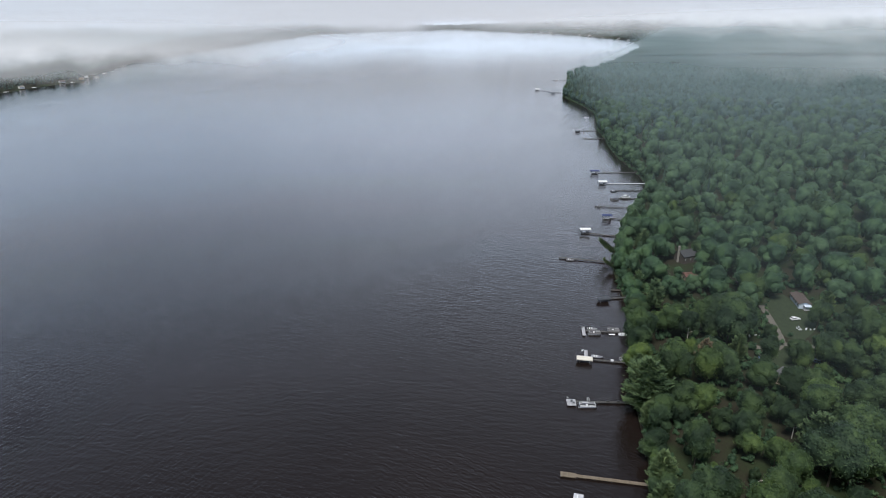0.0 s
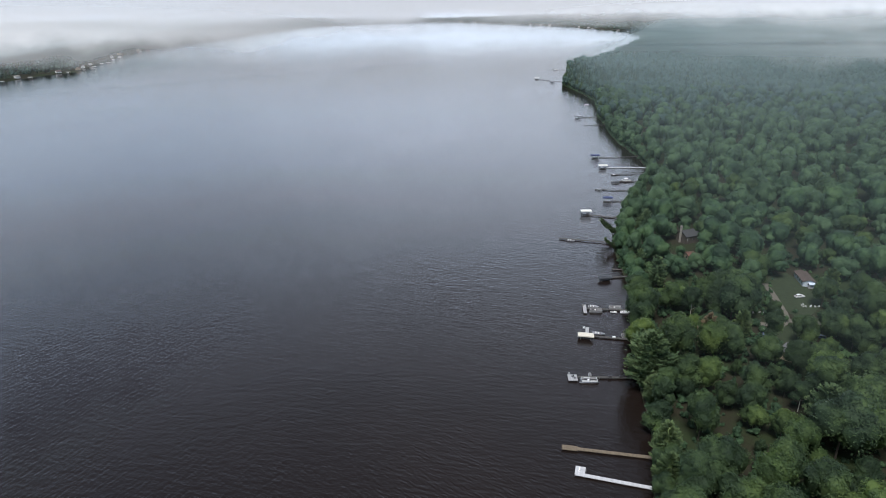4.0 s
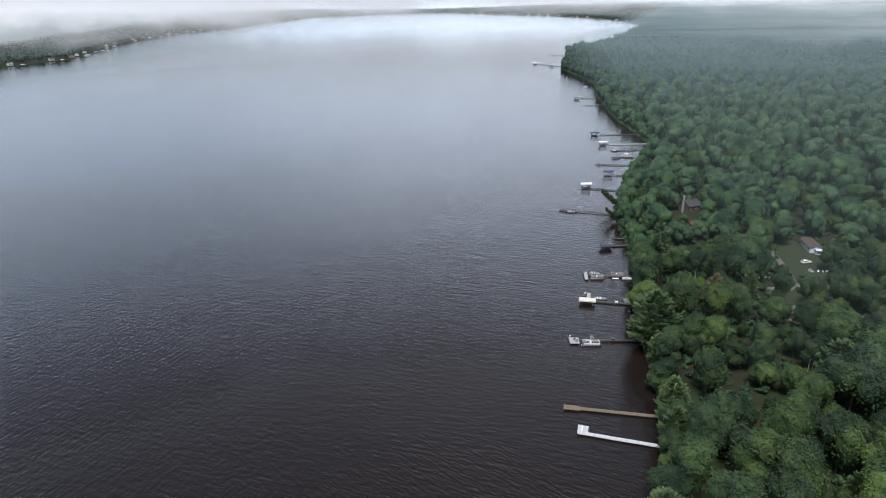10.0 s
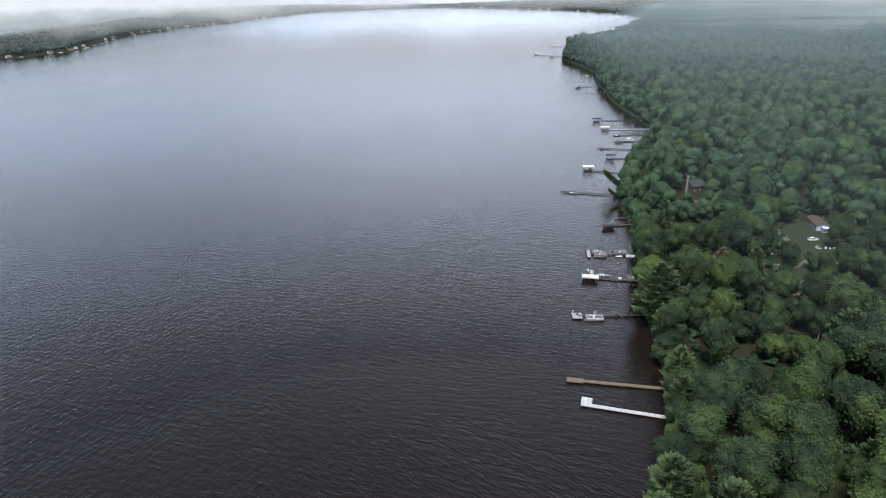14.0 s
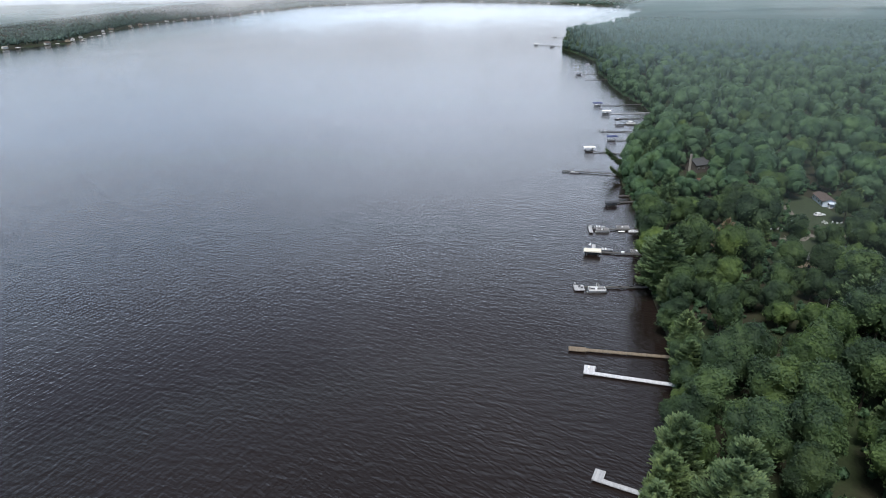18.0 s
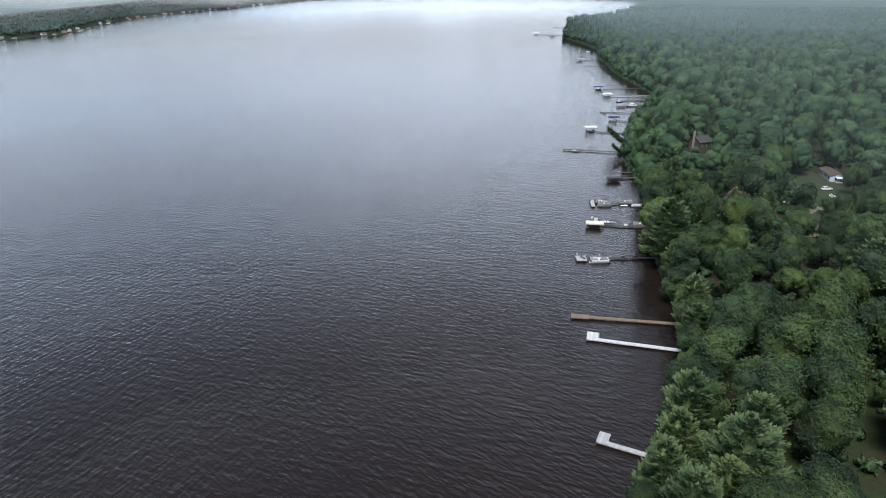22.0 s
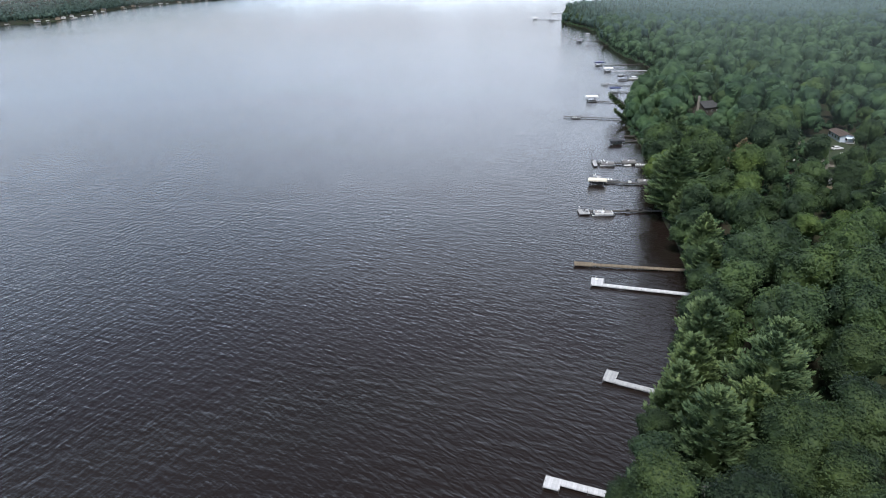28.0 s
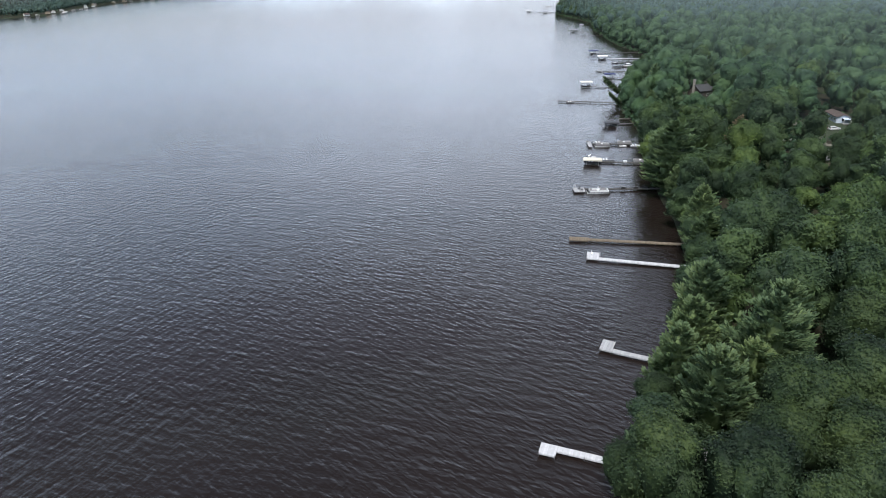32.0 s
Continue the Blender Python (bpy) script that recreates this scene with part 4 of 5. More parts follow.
def boat_lift(at, turn, label, length=6.6, width=3.0, canopy=MAT_WHITE_CANVAS, roof=2.9, valance=0.35):
    b = thing("boat_lift", label, "boat lift", at, turn, "boat lifts at the docks")
    for x in (-length * 0.32, length * 0.32):
        for s in (-1, 1):
            part("post", rod((x, s * width / 2, -1.2), (x, s * width / 2, roof), 0.06, 0.06, 6), MAT_ALU, b)
        part("cross_beam", box((0.12, width, 0.14), (x, 0, 0.1)), MAT_ALU, b)
    for s in (-1, 1):
        part("side_beam", box((length * 0.64, 0.1, 0.12), (0, s * width / 2, roof - 0.05)), MAT_ALU, b)
        part("bunk", box((length * 0.7, 0.14, 0.12), (0, s * 0.6, 0.28)), MAT_STEEL, b)
    if canopy:
        ys = [-width / 2 - 0.15, -width / 2 - 0.12, -width / 4, 0, width / 4, width / 2 + 0.12, width / 2 + 0.15]
        zs = [roof - valance, roof + 0.1, roof + 0.38, roof + 0.46, roof + 0.38, roof + 0.1, roof - valance]
        rings = [[(x, y, z - drop) for y, z in zip(ys, zs)] + [(x, y * 0.98, z - drop - 0.05) for y, z in reversed(list(zip(ys, zs)))]
                 for x, drop in ((-length / 2, 0.25), (-length / 2 + 0.3, 0.03), (0, 0), (length / 2 - 0.3, 0.03), (length / 2, 0.25))]
        part("canopy", loft(rings), canopy, b)
    part("winch_wheel", rod((length * 0.32, width / 2 + 0.06, 1.3), (length * 0.32, width / 2 + 0.12, 1.3), 0.4, 0.4, 12), MAT_STEEL, b)
    return b


def jet_ski(at, turn, label, shell=MAT_WHITE):
    b = thing("jet_ski", label, "jet ski", at, turn, "jet skis")
    rings = []
    for x, k, top in ((-1.4, 0.5, 0.35), (-0.6, 0.58, 0.45), (0.5, 0.55, 0.55), (1.1, 0.36, 0.5), (1.5, 0.05, 0.4)):
        rings.append([(x, -k, 0.25), (x, -k * 0.6, 0.0), (x, k * 0.6, 0.0), (x, k, 0.25), (x, k * 0.4, top), (x, -k * 0.4, top)])
    part("hull", loft(rings), shell, b)
    part("seat", box((1.3, 0.4, 0.3), (-0.6, 0, 0.6), 0.08), MAT_BLACK, b)
    bm = rod((0.25, -0.4, 0.95), (0.25, 0.4, 0.95), 0.03, 0.03, 6)
    rod((0.45, 0, 0.5), (0.25, 0, 0.95), 0.06, 0.05, 6, bm)
    part("handlebar", bm, MAT_BLACK, b)
    return b


def dock_bench(at, turn, label, mat):
    b = thing("bench", label, "bench", at, turn, "seats on the docks")
    part("seat", box((1.2, 0.42, 0.05), (0, 0, 0.42), 0.01), mat, b)
    part("backrest", box((1.2, 0.05, 0.4), (0, 0.22, 0.7), 0.01, None, (-0.15, 0, 0)), mat, b)
    for x in (-0.5, 0.5):
        part("leg", box((0.06, 0.4, 0.42), (x, 0, 0.21)), mat, b)
    return b


A_IN = lambda tip, land: math.atan2(land[1] - tip[1], land[0] - tip[0])
# the two angled white docks and the white and brown ones, near to far
dock("white dock with a square end platform, angled from shore", (14.9, 76.9), (29.5, 71.4), 1.2, MAT_WHITE_DECK, 0.6, 2.9, (-0.1, 2.4, -1.75, 0.62))
dock("pale grey dock with a square end platform beside trees", (29.4, 102.1), (42.5, 95.6), 1.2, MAT_PALE_DECK, 0.6, 2.9, (-0.1, 2.2, -0.62, 3.0))
dock("long white dock with a square end platform", (35.3, 141.0), (60.6, 133.9), 1.3, MAT_WHITE_DECK, 0.6, 3.0, (-0.1, 2.9, -0.65, 3.4))
dock("long weathered brown wooden dock with a wider outer end", (33.4, 152.8), (64.5, 147.1), 1.3, MAT_BROWN_DECK, 0.6, 2.6, (-0.1, 4.8, -1.1, 1.1))
dock("grey dock with a square swim platform and pontoon boat", (42.0, 192.0), (70.5, 191.0), 1.1, MAT_GREY_DECK, 0.6, 2.8, (-0.1, 3.4, -2.6, 1.4), end=MAT_PALE_DECK)
dock("grey dock with a crosspiece and boats alongside", (55.0, 222.6), (77, 218.2), 1.2, MAT_GREY_DECK, 0.6, 2.8, (-0.4, 1.1, -0.6, 7.0), end=MAT_PALE_DECK)
dock("grey dock with a T-shaped end and small boats", (59.2, 247.2), (85.5, 244.2), 1.2, MAT_GREY_DECK, 0.6, 2.8, (-0.9, 0.7, -4.6, 3.6), end=MAT_PALE_DECK)
dock("short pale dock with a boat lift", (76.5, 280.6), (91, 282.2), 1.2, MAT_GREY_DECK, 0.6, 2.8)
dock("short dark dock half hidden under trees", (82.3, 291.0), (92.5, 290.3), 1.4, MAT_DARK_DECK, 0.6, 2.8)
dock("long narrow grey dock with a bench section", (62.2, 337.0), (95.5, 327.2), 1.4, MAT_GREY_DECK, 0.7, 3.0, (-0.1, 10, -1.1, 0.7))
dock("dark dock with a white canopied boat lift", (86.5, 379.6), (109, 371.6), 1.3, MAT_DARK_DECK, 0.6, 2.8)
dock("dark dock with a blue canopied boat lift", (104.5, 410.8), (123, 406), 1.3, MAT_DARK_DECK, 0.6, 2.8)
dock("grey dock with a small empty lift", (104.6, 438.2), (135, 432.2), 1.3, MAT_GREY_DECK, 0.6, 2.8)
dock("dark dock with two pontoon boats", (121.0, 458.1), (147, 457.8), 1.3, MAT_DARK_DECK, 0.6, 2.8)
dock("pale dock with a small boat at its end", (126.1, 479.8), (157, 481.2), 1.3, MAT_GREY_DECK, 0.6, 2.8)
dock("long white dock with a canopied boat lift", (127.5, 501.2), (163, 500.7), 1.4, MAT_WHITE_DECK, 0.6, 3.0)
dock("grey dock with a blue canopied boat lift", (129.3, 537.6), (165, 538.7), 1.4, MAT_GREY_DECK, 0.6, 3.0)
dock("narrow grey dock on the wooded shore", (146.0, 692.6), (172, 690.4), 1.4, MAT_GREY_DECK, 0.6, 3.0)
dock("grey dock with a dark canopied boat lift", (152, 739.6), (173, 741.6), 1.4, MAT_GREY_DECK, 0.6, 3.0)
dock("grey dock off the wooded headland", (153, 1126), (190, 1087), 1.6, MAT_GREY_DECK, 0.6, 3.2)
dock("grey dock on the far side of the headland", (199, 1294), (230, 1283), 1.6, MAT_GREY_DECK, 0.6, 3.2)

# what lies at the docks
pontoon_boat((49.4, 189.6, 0), A_IN((42, 192), (70.5, 191)), "white and grey pontoon boat with bench seats, beside a dock", 7.2)
jet_ski((50.5, 193.6, 0.1), 1.4, "grey jet ski moored beside a dock", MAT_SEAT)
boat_lift((54.4, 220.9, 0), A_IN((55, 222.6), (77, 218.2)), "boat lift with a long cream canopy beside a dock", 6.6, 2.8, MAT_CREAM_CANVAS, 1.9)
motor_boat((54.4, 220.9, 0.35), A_IN((55, 222.6), (77, 218.2)), "dark motor boat under a cream canopy", 5.4, MAT_DARK_CANVAS, MAT_BLACK)
motor_boat((60.5, 224.4, 0), A_IN((55, 222.6), (77, 218.2)), "dark low motor boat moored beside a dock", 5.2, MAT_GREY_CANVAS, MAT_SEAT)
pontoon_boat((72.0, 221.6, 0), A_IN((55, 222.6), (77, 218.2)), "small pontoon boat with grey fence panels near shore", 4.6, MAT_SEAT)
pontoon_boat((63.8, 245.0, 0), A_IN((59.2, 247.2), (85.5, 244.2)), "grey pontoon boat with dark seats moored at a dock", 6.0, MAT_SEAT)
motor_boat((63.5, 249.0, 0), A_IN((59.2, 247.2), (85.5, 244.2)), "small fishing boat with dark seats at a dock", 4.8, MAT_SEAT, MAT_BLACK)
pontoon_boat((73.0, 247.4, 0), A_IN((59.2, 247.2), (85.5, 244.2)), "small grey pontoon boat beside a dock", 4.6, MAT_SEAT)
motor_boat((76.5, 243.4, 0), A_IN((59.2, 247.2), (85.5, 244.2)), "small white rowing boat with motor at a dock", 4.2)
boat_lift((75.5, 278.4, 0), A_IN((76.5, 280.6), (91, 282.2)), "boat lift with a dark flat canopy", 6.8, 3.0, MAT_DARK_CANVAS, 1.9)
motor_boat((75.5, 278.4, 0.35), A_IN((76.5, 280.6), (91, 282.2)), "dark motor boat under a dark canopy", 5.4, MAT_GREY_CANVAS)
motor_boat((68.2, 333.4, 0), A_IN((62.2, 337), (95.5, 327.2)), "small grey fishing boat moored beside a long dock", 4.6, MAT_SEAT, MAT_BLACK)
boat_lift((86.2, 380.4, 0), 0.0, "boat lift with a bright white canopy", 7.0, 3.2, MAT_WHITE_CANVAS, 3.2)
motor_boat((86.2, 380.4, 0.35), 0.0, "dark motor boat under a white canopy", 5.6, MAT_DARK_CANVAS)
boat_lift((107, 409, 0), 0.0, "boat lift with a dark blue canopy", 7.0, 3.2, MAT_BLUE_CANVAS, 3.2)
motor_boat((107, 409, 0.35), 0.0, "white motor boat under a blue canopy", 5.6)
boat_lift((107, 435.5, 0), -0.1, "small bare boat lift frame at a dock", 4.5, 2.6, None, 1.4)
pontoon_boat((124.0, 455.6, 0), 0.0, "dark covered pontoon boat at a dock", 6.4, MAT_GREY_CANVAS, None, MAT_DARK_CANVAS)
pontoon_boat((133.5, 460.6, 0), 0.0, "white pontoon boat with a pale sunshade top", 8.0, MAT_WHITE, MAT_WHITE_CANVAS)
motor_boat((129.0, 478.4, 0), 0.1, "dark small motor boat at the end of a dock", 4.8, MAT_DARK_CANVAS)
boat_lift((124.3, 500.2, 0), 0.0, "boat lift with a pale grey canopy", 7.2, 3.2, MAT_WHITE_CANVAS, 3.0)
motor_boat((124.3, 500.2, 0.35), 0.0, "dark motor boat under a pale canopy", 5.6, MAT_DARK_CANVAS)
boat_lift((125.4, 536.5, 0), 0.0, "boat lift with a faded blue canopy", 8.2, 3.4, MAT_BLUE_CANVAS, 3.0)
motor_boat((125.4, 536.5, 0.35), 0.0, "dark motor boat under a blue canopy", 5.6, MAT_DARK_CANVAS)
boat_lift((147.5, 736, 0), 0.1, "boat lift with a dark grey canopy", 9.0, 3.6, MAT_GREY_CANVAS, 3.0)
motor_boat((147.5, 736, 0.35), 0.1, "dark motor boat under a grey canopy", 5.6, MAT_DARK_CANVAS)
motor_boat((178.5, 838, 0), 0.1, "small white motor boat near the wooded shore", 5.6)
boat_lift((149, 1130, 0), -0.4, "boat lift with a white canopy off the headland", 9.0, 4.0, MAT_WHITE_CANVAS, 3.0)
boat_lift((170, 1085, 0), -0.2, "boat lift with a grey canopy off the headland", 9.0, 4.0, MAT_GREY_CANVAS, 3.0)
# dark hulls added in place of the shaded undersides of both canopies
motor_boat((149, 1130, 0.35), -0.4, "added dark motor boat standing for the shade under a white canopy off the headland", 7.0, MAT_DARK_CANVAS, MAT_BLACK)
motor_boat((170, 1085, 0.35), -0.2, "added dark motor boat standing for the shade under a grey canopy off the headland", 7.0, MAT_DARK_CANVAS, MAT_BLACK)
pontoon_boat((207, 1288, 0), -0.3, "pontoon boat with a grey top beyond the headland", 10.0, MAT_WHITE, MAT_GREY_CANVAS)
dock_bench((36.9, 142.4, 0.62), 1.3, "white bench on a white dock", MAT_WHITE)


# ---------------------------------------------------------------- the yard among the trees
def ground_patch(name, label, category, outline, material, lift=0.05):
    """A sheet that lies on the ground inside an outline: rings shrunk to the middle follow its rises."""
    pts = np.array(outline, float)
    mid = pts.mean(0)
    n, rings = len(pts), 7
    ids, verts = [], []
    for k in range(rings):
        q = mid + (pts - mid) * (1 - k / rings)
        verts += [(x, y, float(z) + lift) for (x, y), z in zip(q, height(q[:, 0], q[:, 1]))]
    verts.append((*mid, float(height(*mid)) + lift))
    faces = [(k * n + i, k * n + (i + 1) % n, (k + 1) * n + (i + 1) % n, (k + 1) * n + i) for k in range(rings - 1) for i in range(n)]
    faces += [((rings - 1) * n + i, (rings - 1) * n + (i + 1) % n, rings * n) for i in range(n)]
    ob = new(name, mesh_from(name, verts, faces, material, True))
    return tagged(ob, label, category, kind="structure")


def track(name, label, points, width, material):
    """A gravel drive along a line of points."""
    line = []
    for (ax, ay), (bx, by) in zip(points, points[1:]):
        line += [(ax + (bx - ax) * k / 8, ay + (by - ay) * k / 8) for k in range(8)]
    line.append(points[-1])
    verts, faces = [], []
    for k, (x, y) in enumerate(line):
        px, py = line[max(0, k - 1)]
        qx, qy = line[min(len(line) - 1, k + 1)]
        ln = math.hypot(qx - px, qy - py)
        ux, uy = -(qy - py) / ln, (qx - px) / ln
        for s in (-1, -0.33, 0.33, 1):
            w = s * width / 2 * (1 + 0.08 * math.sin(k * 1.7 + s))
            verts.append((x + ux * w, y + uy * w, float(height(x + ux * w, y + uy * w)) + 0.12))
    for k in range(len(line) - 1):
        for j in range(3):
            faces.append((4 * k + j, 4 * k + j + 1, 4 * k + j + 5, 4 * k + j + 4))
    ob = new(name, mesh_from(name, verts, faces, material, True))
    return tagged(ob, label, "road", kind="structure")


ground_patch("lawn", "mown green lawn in front of a pale house", "lawn",
             [(167, 275), (166, 280), (156, 277), (150, 268), (147, 256), (146, 245), (146, 236), (151, 232), (158, 238), (165, 245), (167, 256)], MAT_LAWN)
ground_patch("lawn", "shaded grass beside a gravel drive", "lawn", [(141, 226), (134, 228), (126, 222), (125, 214), (132, 209), (140, 214)], MAT_LAWN)
ground_patch("clearing", "bare brown clearing between the trees", "clearing", [(118, 168), (112, 166), (113, 156), (119, 146), (126, 144), (127, 152), (123, 162)], MAT_GROUND)
track("drive", "sandy gravel drive curving through the yard", [(150, 268), (148.4, 259), (145.8, 246), (143.6, 236), (142, 231), (138, 227), (131, 229), (124, 232)], 2.9, MAT_GRAVEL)
track("drive", "sandy gravel drive curving through the yard", [(142, 231), (148, 227), (156, 227.5), (166, 230)], 3.0, MAT_GRAVEL)


def window_part(parent, at, w, h, turn):
    f = box((w, 0.1, h), at, 0.015, None, None)
    ob = part("window", f, MAT_SIDING_WHITE, parent, "white framed window")
    part("pane", box((w - 0.16, 0.06, h - 0.16), (at[0], at[1] - 0.04 if at[1] < 0 else at[1] + 0.04, at[2])), MAT_GLASS, ob)
    return ob


def house(at, turn, label, length, width, wall_h, pitch, siding, roofing, windows=4, chimney=False, group="houses"):
    """A gabled house; its long side lies along x."""
    z = float(height(at[0], at[1])) - 0.25
    h = thing("house", label, "house", (*at, z), turn, group)
    rise = pitch * width / 2
    l2, w2 = length / 2, width / 2
    ring = lambda x: [(x, -w2, 0), (x, w2, 0), (x, w2, wall_h), (x, 0, wall_h + rise), (x, -w2, wall_h)]
    part("wall", loft([ring(-l2), ring(l2)]), siding, h)
    e, th = 0.45, 0.16
    for s in (-1, 1):
        y0, z0 = s * (w2 + e), wall_h - pitch * e + 0.05
        z1 = wall_h + rise + 0.05
        quad = [(y0, z0), (0, z1), (0, z1 + th), (y0, z0 + th)]
        part("roof_slope", loft([[(x, y, zz) for y, zz in (quad if s > 0 else quad[::-1])] for x in (-l2 - e, l2 + e)]), roofing, h)
    part("ridge_cap", box((length + 0.9, 0.3, 0.08), (0, 0, wall_h + rise + 0.2), 0.02), roofing, h)
    for k in range(windows):
        x = -l2 + length * (k + 0.5) / windows
        for s in (-1, 1):
            window_part(h, (x, s * (w2 + 0.02), wall_h * 0.58), 1.1, 1.15, 0)
    d = part("door", box((0.95, 0.1, 2.02), (l2 * 0.3, -w2 - 0.03, 1.1), 0.015), MAT_ROOF_BROWN, h)
    part("door_handle", rod((l2 * 0.3 + 0.36, -w2 - 0.08, 1.1), (l2 * 0.3 + 0.36, -w2 - 0.16, 1.1), 0.03), MAT_ALU, d)
    for s in (-1, 1):
        part("gable_window", box((0.1, 1.0, 1.1), (s * (l2 + 0.02), 0, wall_h * 0.6), 0.015), MAT_GLASS, h)
    if chimney:
        bm = box((0.9, 0.9, wall_h + rise + 2.8), (-l2 - 0.42, 0.3, (wall_h + rise + 2.8) / 2), 0.03)
        box((1.0, 1.0, 0.15), (-l2 - 0.42, 0.3, wall_h + rise + 2.8), 0.02, bm)
        part("chimney", bm, MAT_STONE, h)
    return h


pale_house = house((169.3, 269.6), radians(81), "pale blue house with a low brown gable roof", 12.0, 5.2, 2.8, 0.3, MAT_SIDING, MAT_ROOF_BROWN, 4, group="")
for y in (-2.3, 0.4):
    part("porch_post", box((0.14, 0.14, 2.3), (-8.1, y + 0.1, 1.15)), MAT_SIDING_WHITE, pale_house)
part("porch_roof", box((2.2, 3.2, 0.12), (-7.2, -0.9, 2.35), 0.02, None, (0, -0.12, 0)), MAT_SIDING, pale_house, "pale blue porch roof")
part("porch_floor", box((2.0, 3.0, 0.3), (-7.1, -0.9, 0.25), 0.02), MAT_PALE_DECK, pale_house)
house((84.5, 185.5), radians(95), "small cottage with a dark grey shingle roof under trees", 9, 7, 2.6, 0.4, MAT_SIDING_TAN, MAT_ROOF_GREY, 3, group="")
house((130.0, 203.5), radians(40), "cottage with a grey shingle roof half hidden by trees", 10, 7.5, 2.6, 0.4, MAT_SIDING_TAN, MAT_ROOF_GREY, 3, group="")
house((128.5, 300.5), radians(8), "low cottage with a faded red-brown roof among trees", 11, 7.5, 2.6, 0.35, MAT_SIDING_TAN, MAT_ROOF_RED, 3, group="")
house((133.0, 325.8), radians(22), "tall dark cottage with a pale stone chimney among trees", 10, 8, 4.6, 0.6, MAT_SIDING_DARK, MAT_ROOF_DARK, 3, True, group="")
house((37.2, 69.0), radians(100), "small shed with a flat grey roof under shore trees", 5, 3.4, 2.3, 0.15, MAT_SIDING_TAN, MAT_ROOF_GREY, 1, group="")


def car(at, turn, label, paint):
    z = float(height(*at)) + 0.08
    c = thing("car", label, "car", (*at, z), turn, "parked cars")
    side = [(-2.2, 0.35), (-2.25, 0.75), (-2.1, 0.95), (1.0, 0.95), (2.1, 0.8), (2.25, 0.6), (2.2, 0.35)]
    part("body", loft([[(x, y, zz) for x, zz in side] for y in (-0.88, 0.88)]), paint, c)
    cab = [(-2.0, 0.95), (-1.7, 1.5), (0.2, 1.5), (1.0, 0.95)]
    part("cabin", loft([[(x, -0.8, zz) if zz < 1 else (x, -0.62, zz) for x, zz in cab], [(x, 0.8, zz) if zz < 1 else (x, 0.62, zz) for x, zz in cab]]), paint, c)
    for s in (-1, 1):
        part("side_window", box((2.0, 0.03, 0.36), (-0.65, s * 0.745, 1.22), 0, None, (s * 0.32, 0, 0)), MAT_GLASS, c)
    part("windshield", box((0.03, 1.25, 0.6), (0.63, 0, 1.24), 0, None, (0, -0.97, 0)), MAT_GLASS, c)
    part("rear_window", box((0.03, 1.25, 0.5), (-1.87, 0, 1.24), 0, None, (0, 0.5, 0)), MAT_GLASS, c)
    for x in (-1.35, 1.35):
        for s in (-1, 1):
            w = part("wheel", rod((x, s * 0.7, 0.33), (x, s * 0.93, 0.33), 0.33, 0.33, 14), MAT_RUBBER, c)
            part("rim", rod((x, s * 0.93, 0.33), (x, s * 0.945, 0.33), 0.2, 0.2, 10), MAT_ALU, w)
    for s in (-1, 1):
        part("headlight", box((0.06, 0.4, 0.14), (2.22, s * 0.62, 0.68), 0.02), MAT_WHITE, c)
        part("tail_light", box((0.06, 0.3, 0.16), (-2.24, s * 0.66, 0.78), 0.02), MAT_RED, c)
    return c


car((158.2, 252.4), radians(10), "white car parked on the lawn by a pale house", MAT_PAINT_WHITE)
car((127.0, 219.0), radians(60), "pale blue car parked on grass under trees", MAT_PAINT_BLUE)
car((147.5, 215.5), radians(150), "dark blue car half hidden under trees", MAT_PAINT_BLUE)


def lawn_chair(at, turn, label, mat):
    z = float(height(*at)) + 0.06
    c = thing("lawn_chair", label, "chair", (*at, z), turn, "lawn chairs in the yard")
    part("seat", box((0.55, 0.55, 0.06), (0, 0, 0.4), 0.015), mat, c)
    part("backrest", box((0.06, 0.55, 0.6), (-0.28, 0, 0.7), 0.015, None, (0, -0.2, 0)), mat, c)
    for x in (-0.22, 0.22):
        for y in (-0.24, 0.24):
            part("leg", box((0.05, 0.05, 0.4), (x, y, 0.2)), mat, c)
    for y in (-0.3, 0.3):
        part("armrest", box((0.5, 0.07, 0.04), (0, y, 0.62)), mat, c)
    return c


for k in range(7):
    lawn_chair((154.3 + 7.2 * (k % 5) / 4 + RNG.uniform(-0.4, 0.4), 241.9 + 2.0 * (k // 5) + RNG.uniform(-0.5, 0.5)), RNG.uniform(0, 6.28),
               "white plastic chair on the lawn", MAT_WHITE)
for k in range(6):
    lawn_chair((128.5 + 1.3 * k + RNG.uniform(-0.4, 0.4), 239.5 - 0.35 * k + RNG.uniform(-1, 1)), RNG.uniform(0, 6.28), "white plastic chair under trees beside the drive", MAT_WHITE)


def wood_stack(at, turn, label):
    """Rows of sawn logs."""
    z = float(height(*at)) + 0.05
    c = thing("log_pile", label, "log pile", (*at, z), turn)
    for k in range(12):
        part("log", rod((-1.6, (k % 4) * 0.32 - 0.5, 0.16 + 0.28 * (k // 4)), (1.6 + RNG.uniform(-0.3, 0.3), (k % 4) * 0.32 - 0.5, 0.16 + 0.28 * (k // 4)), 0.15, 0.13, 7), MAT_BARK if k % 3 else MAT_BIRCH, c)
    return c


wood_stack((94.5, 147.0), radians(15), "pile of grey logs in a gap between trees")
wood_stack((121.0, 150.0), radians(100), "pile of pale birch logs in a clearing")


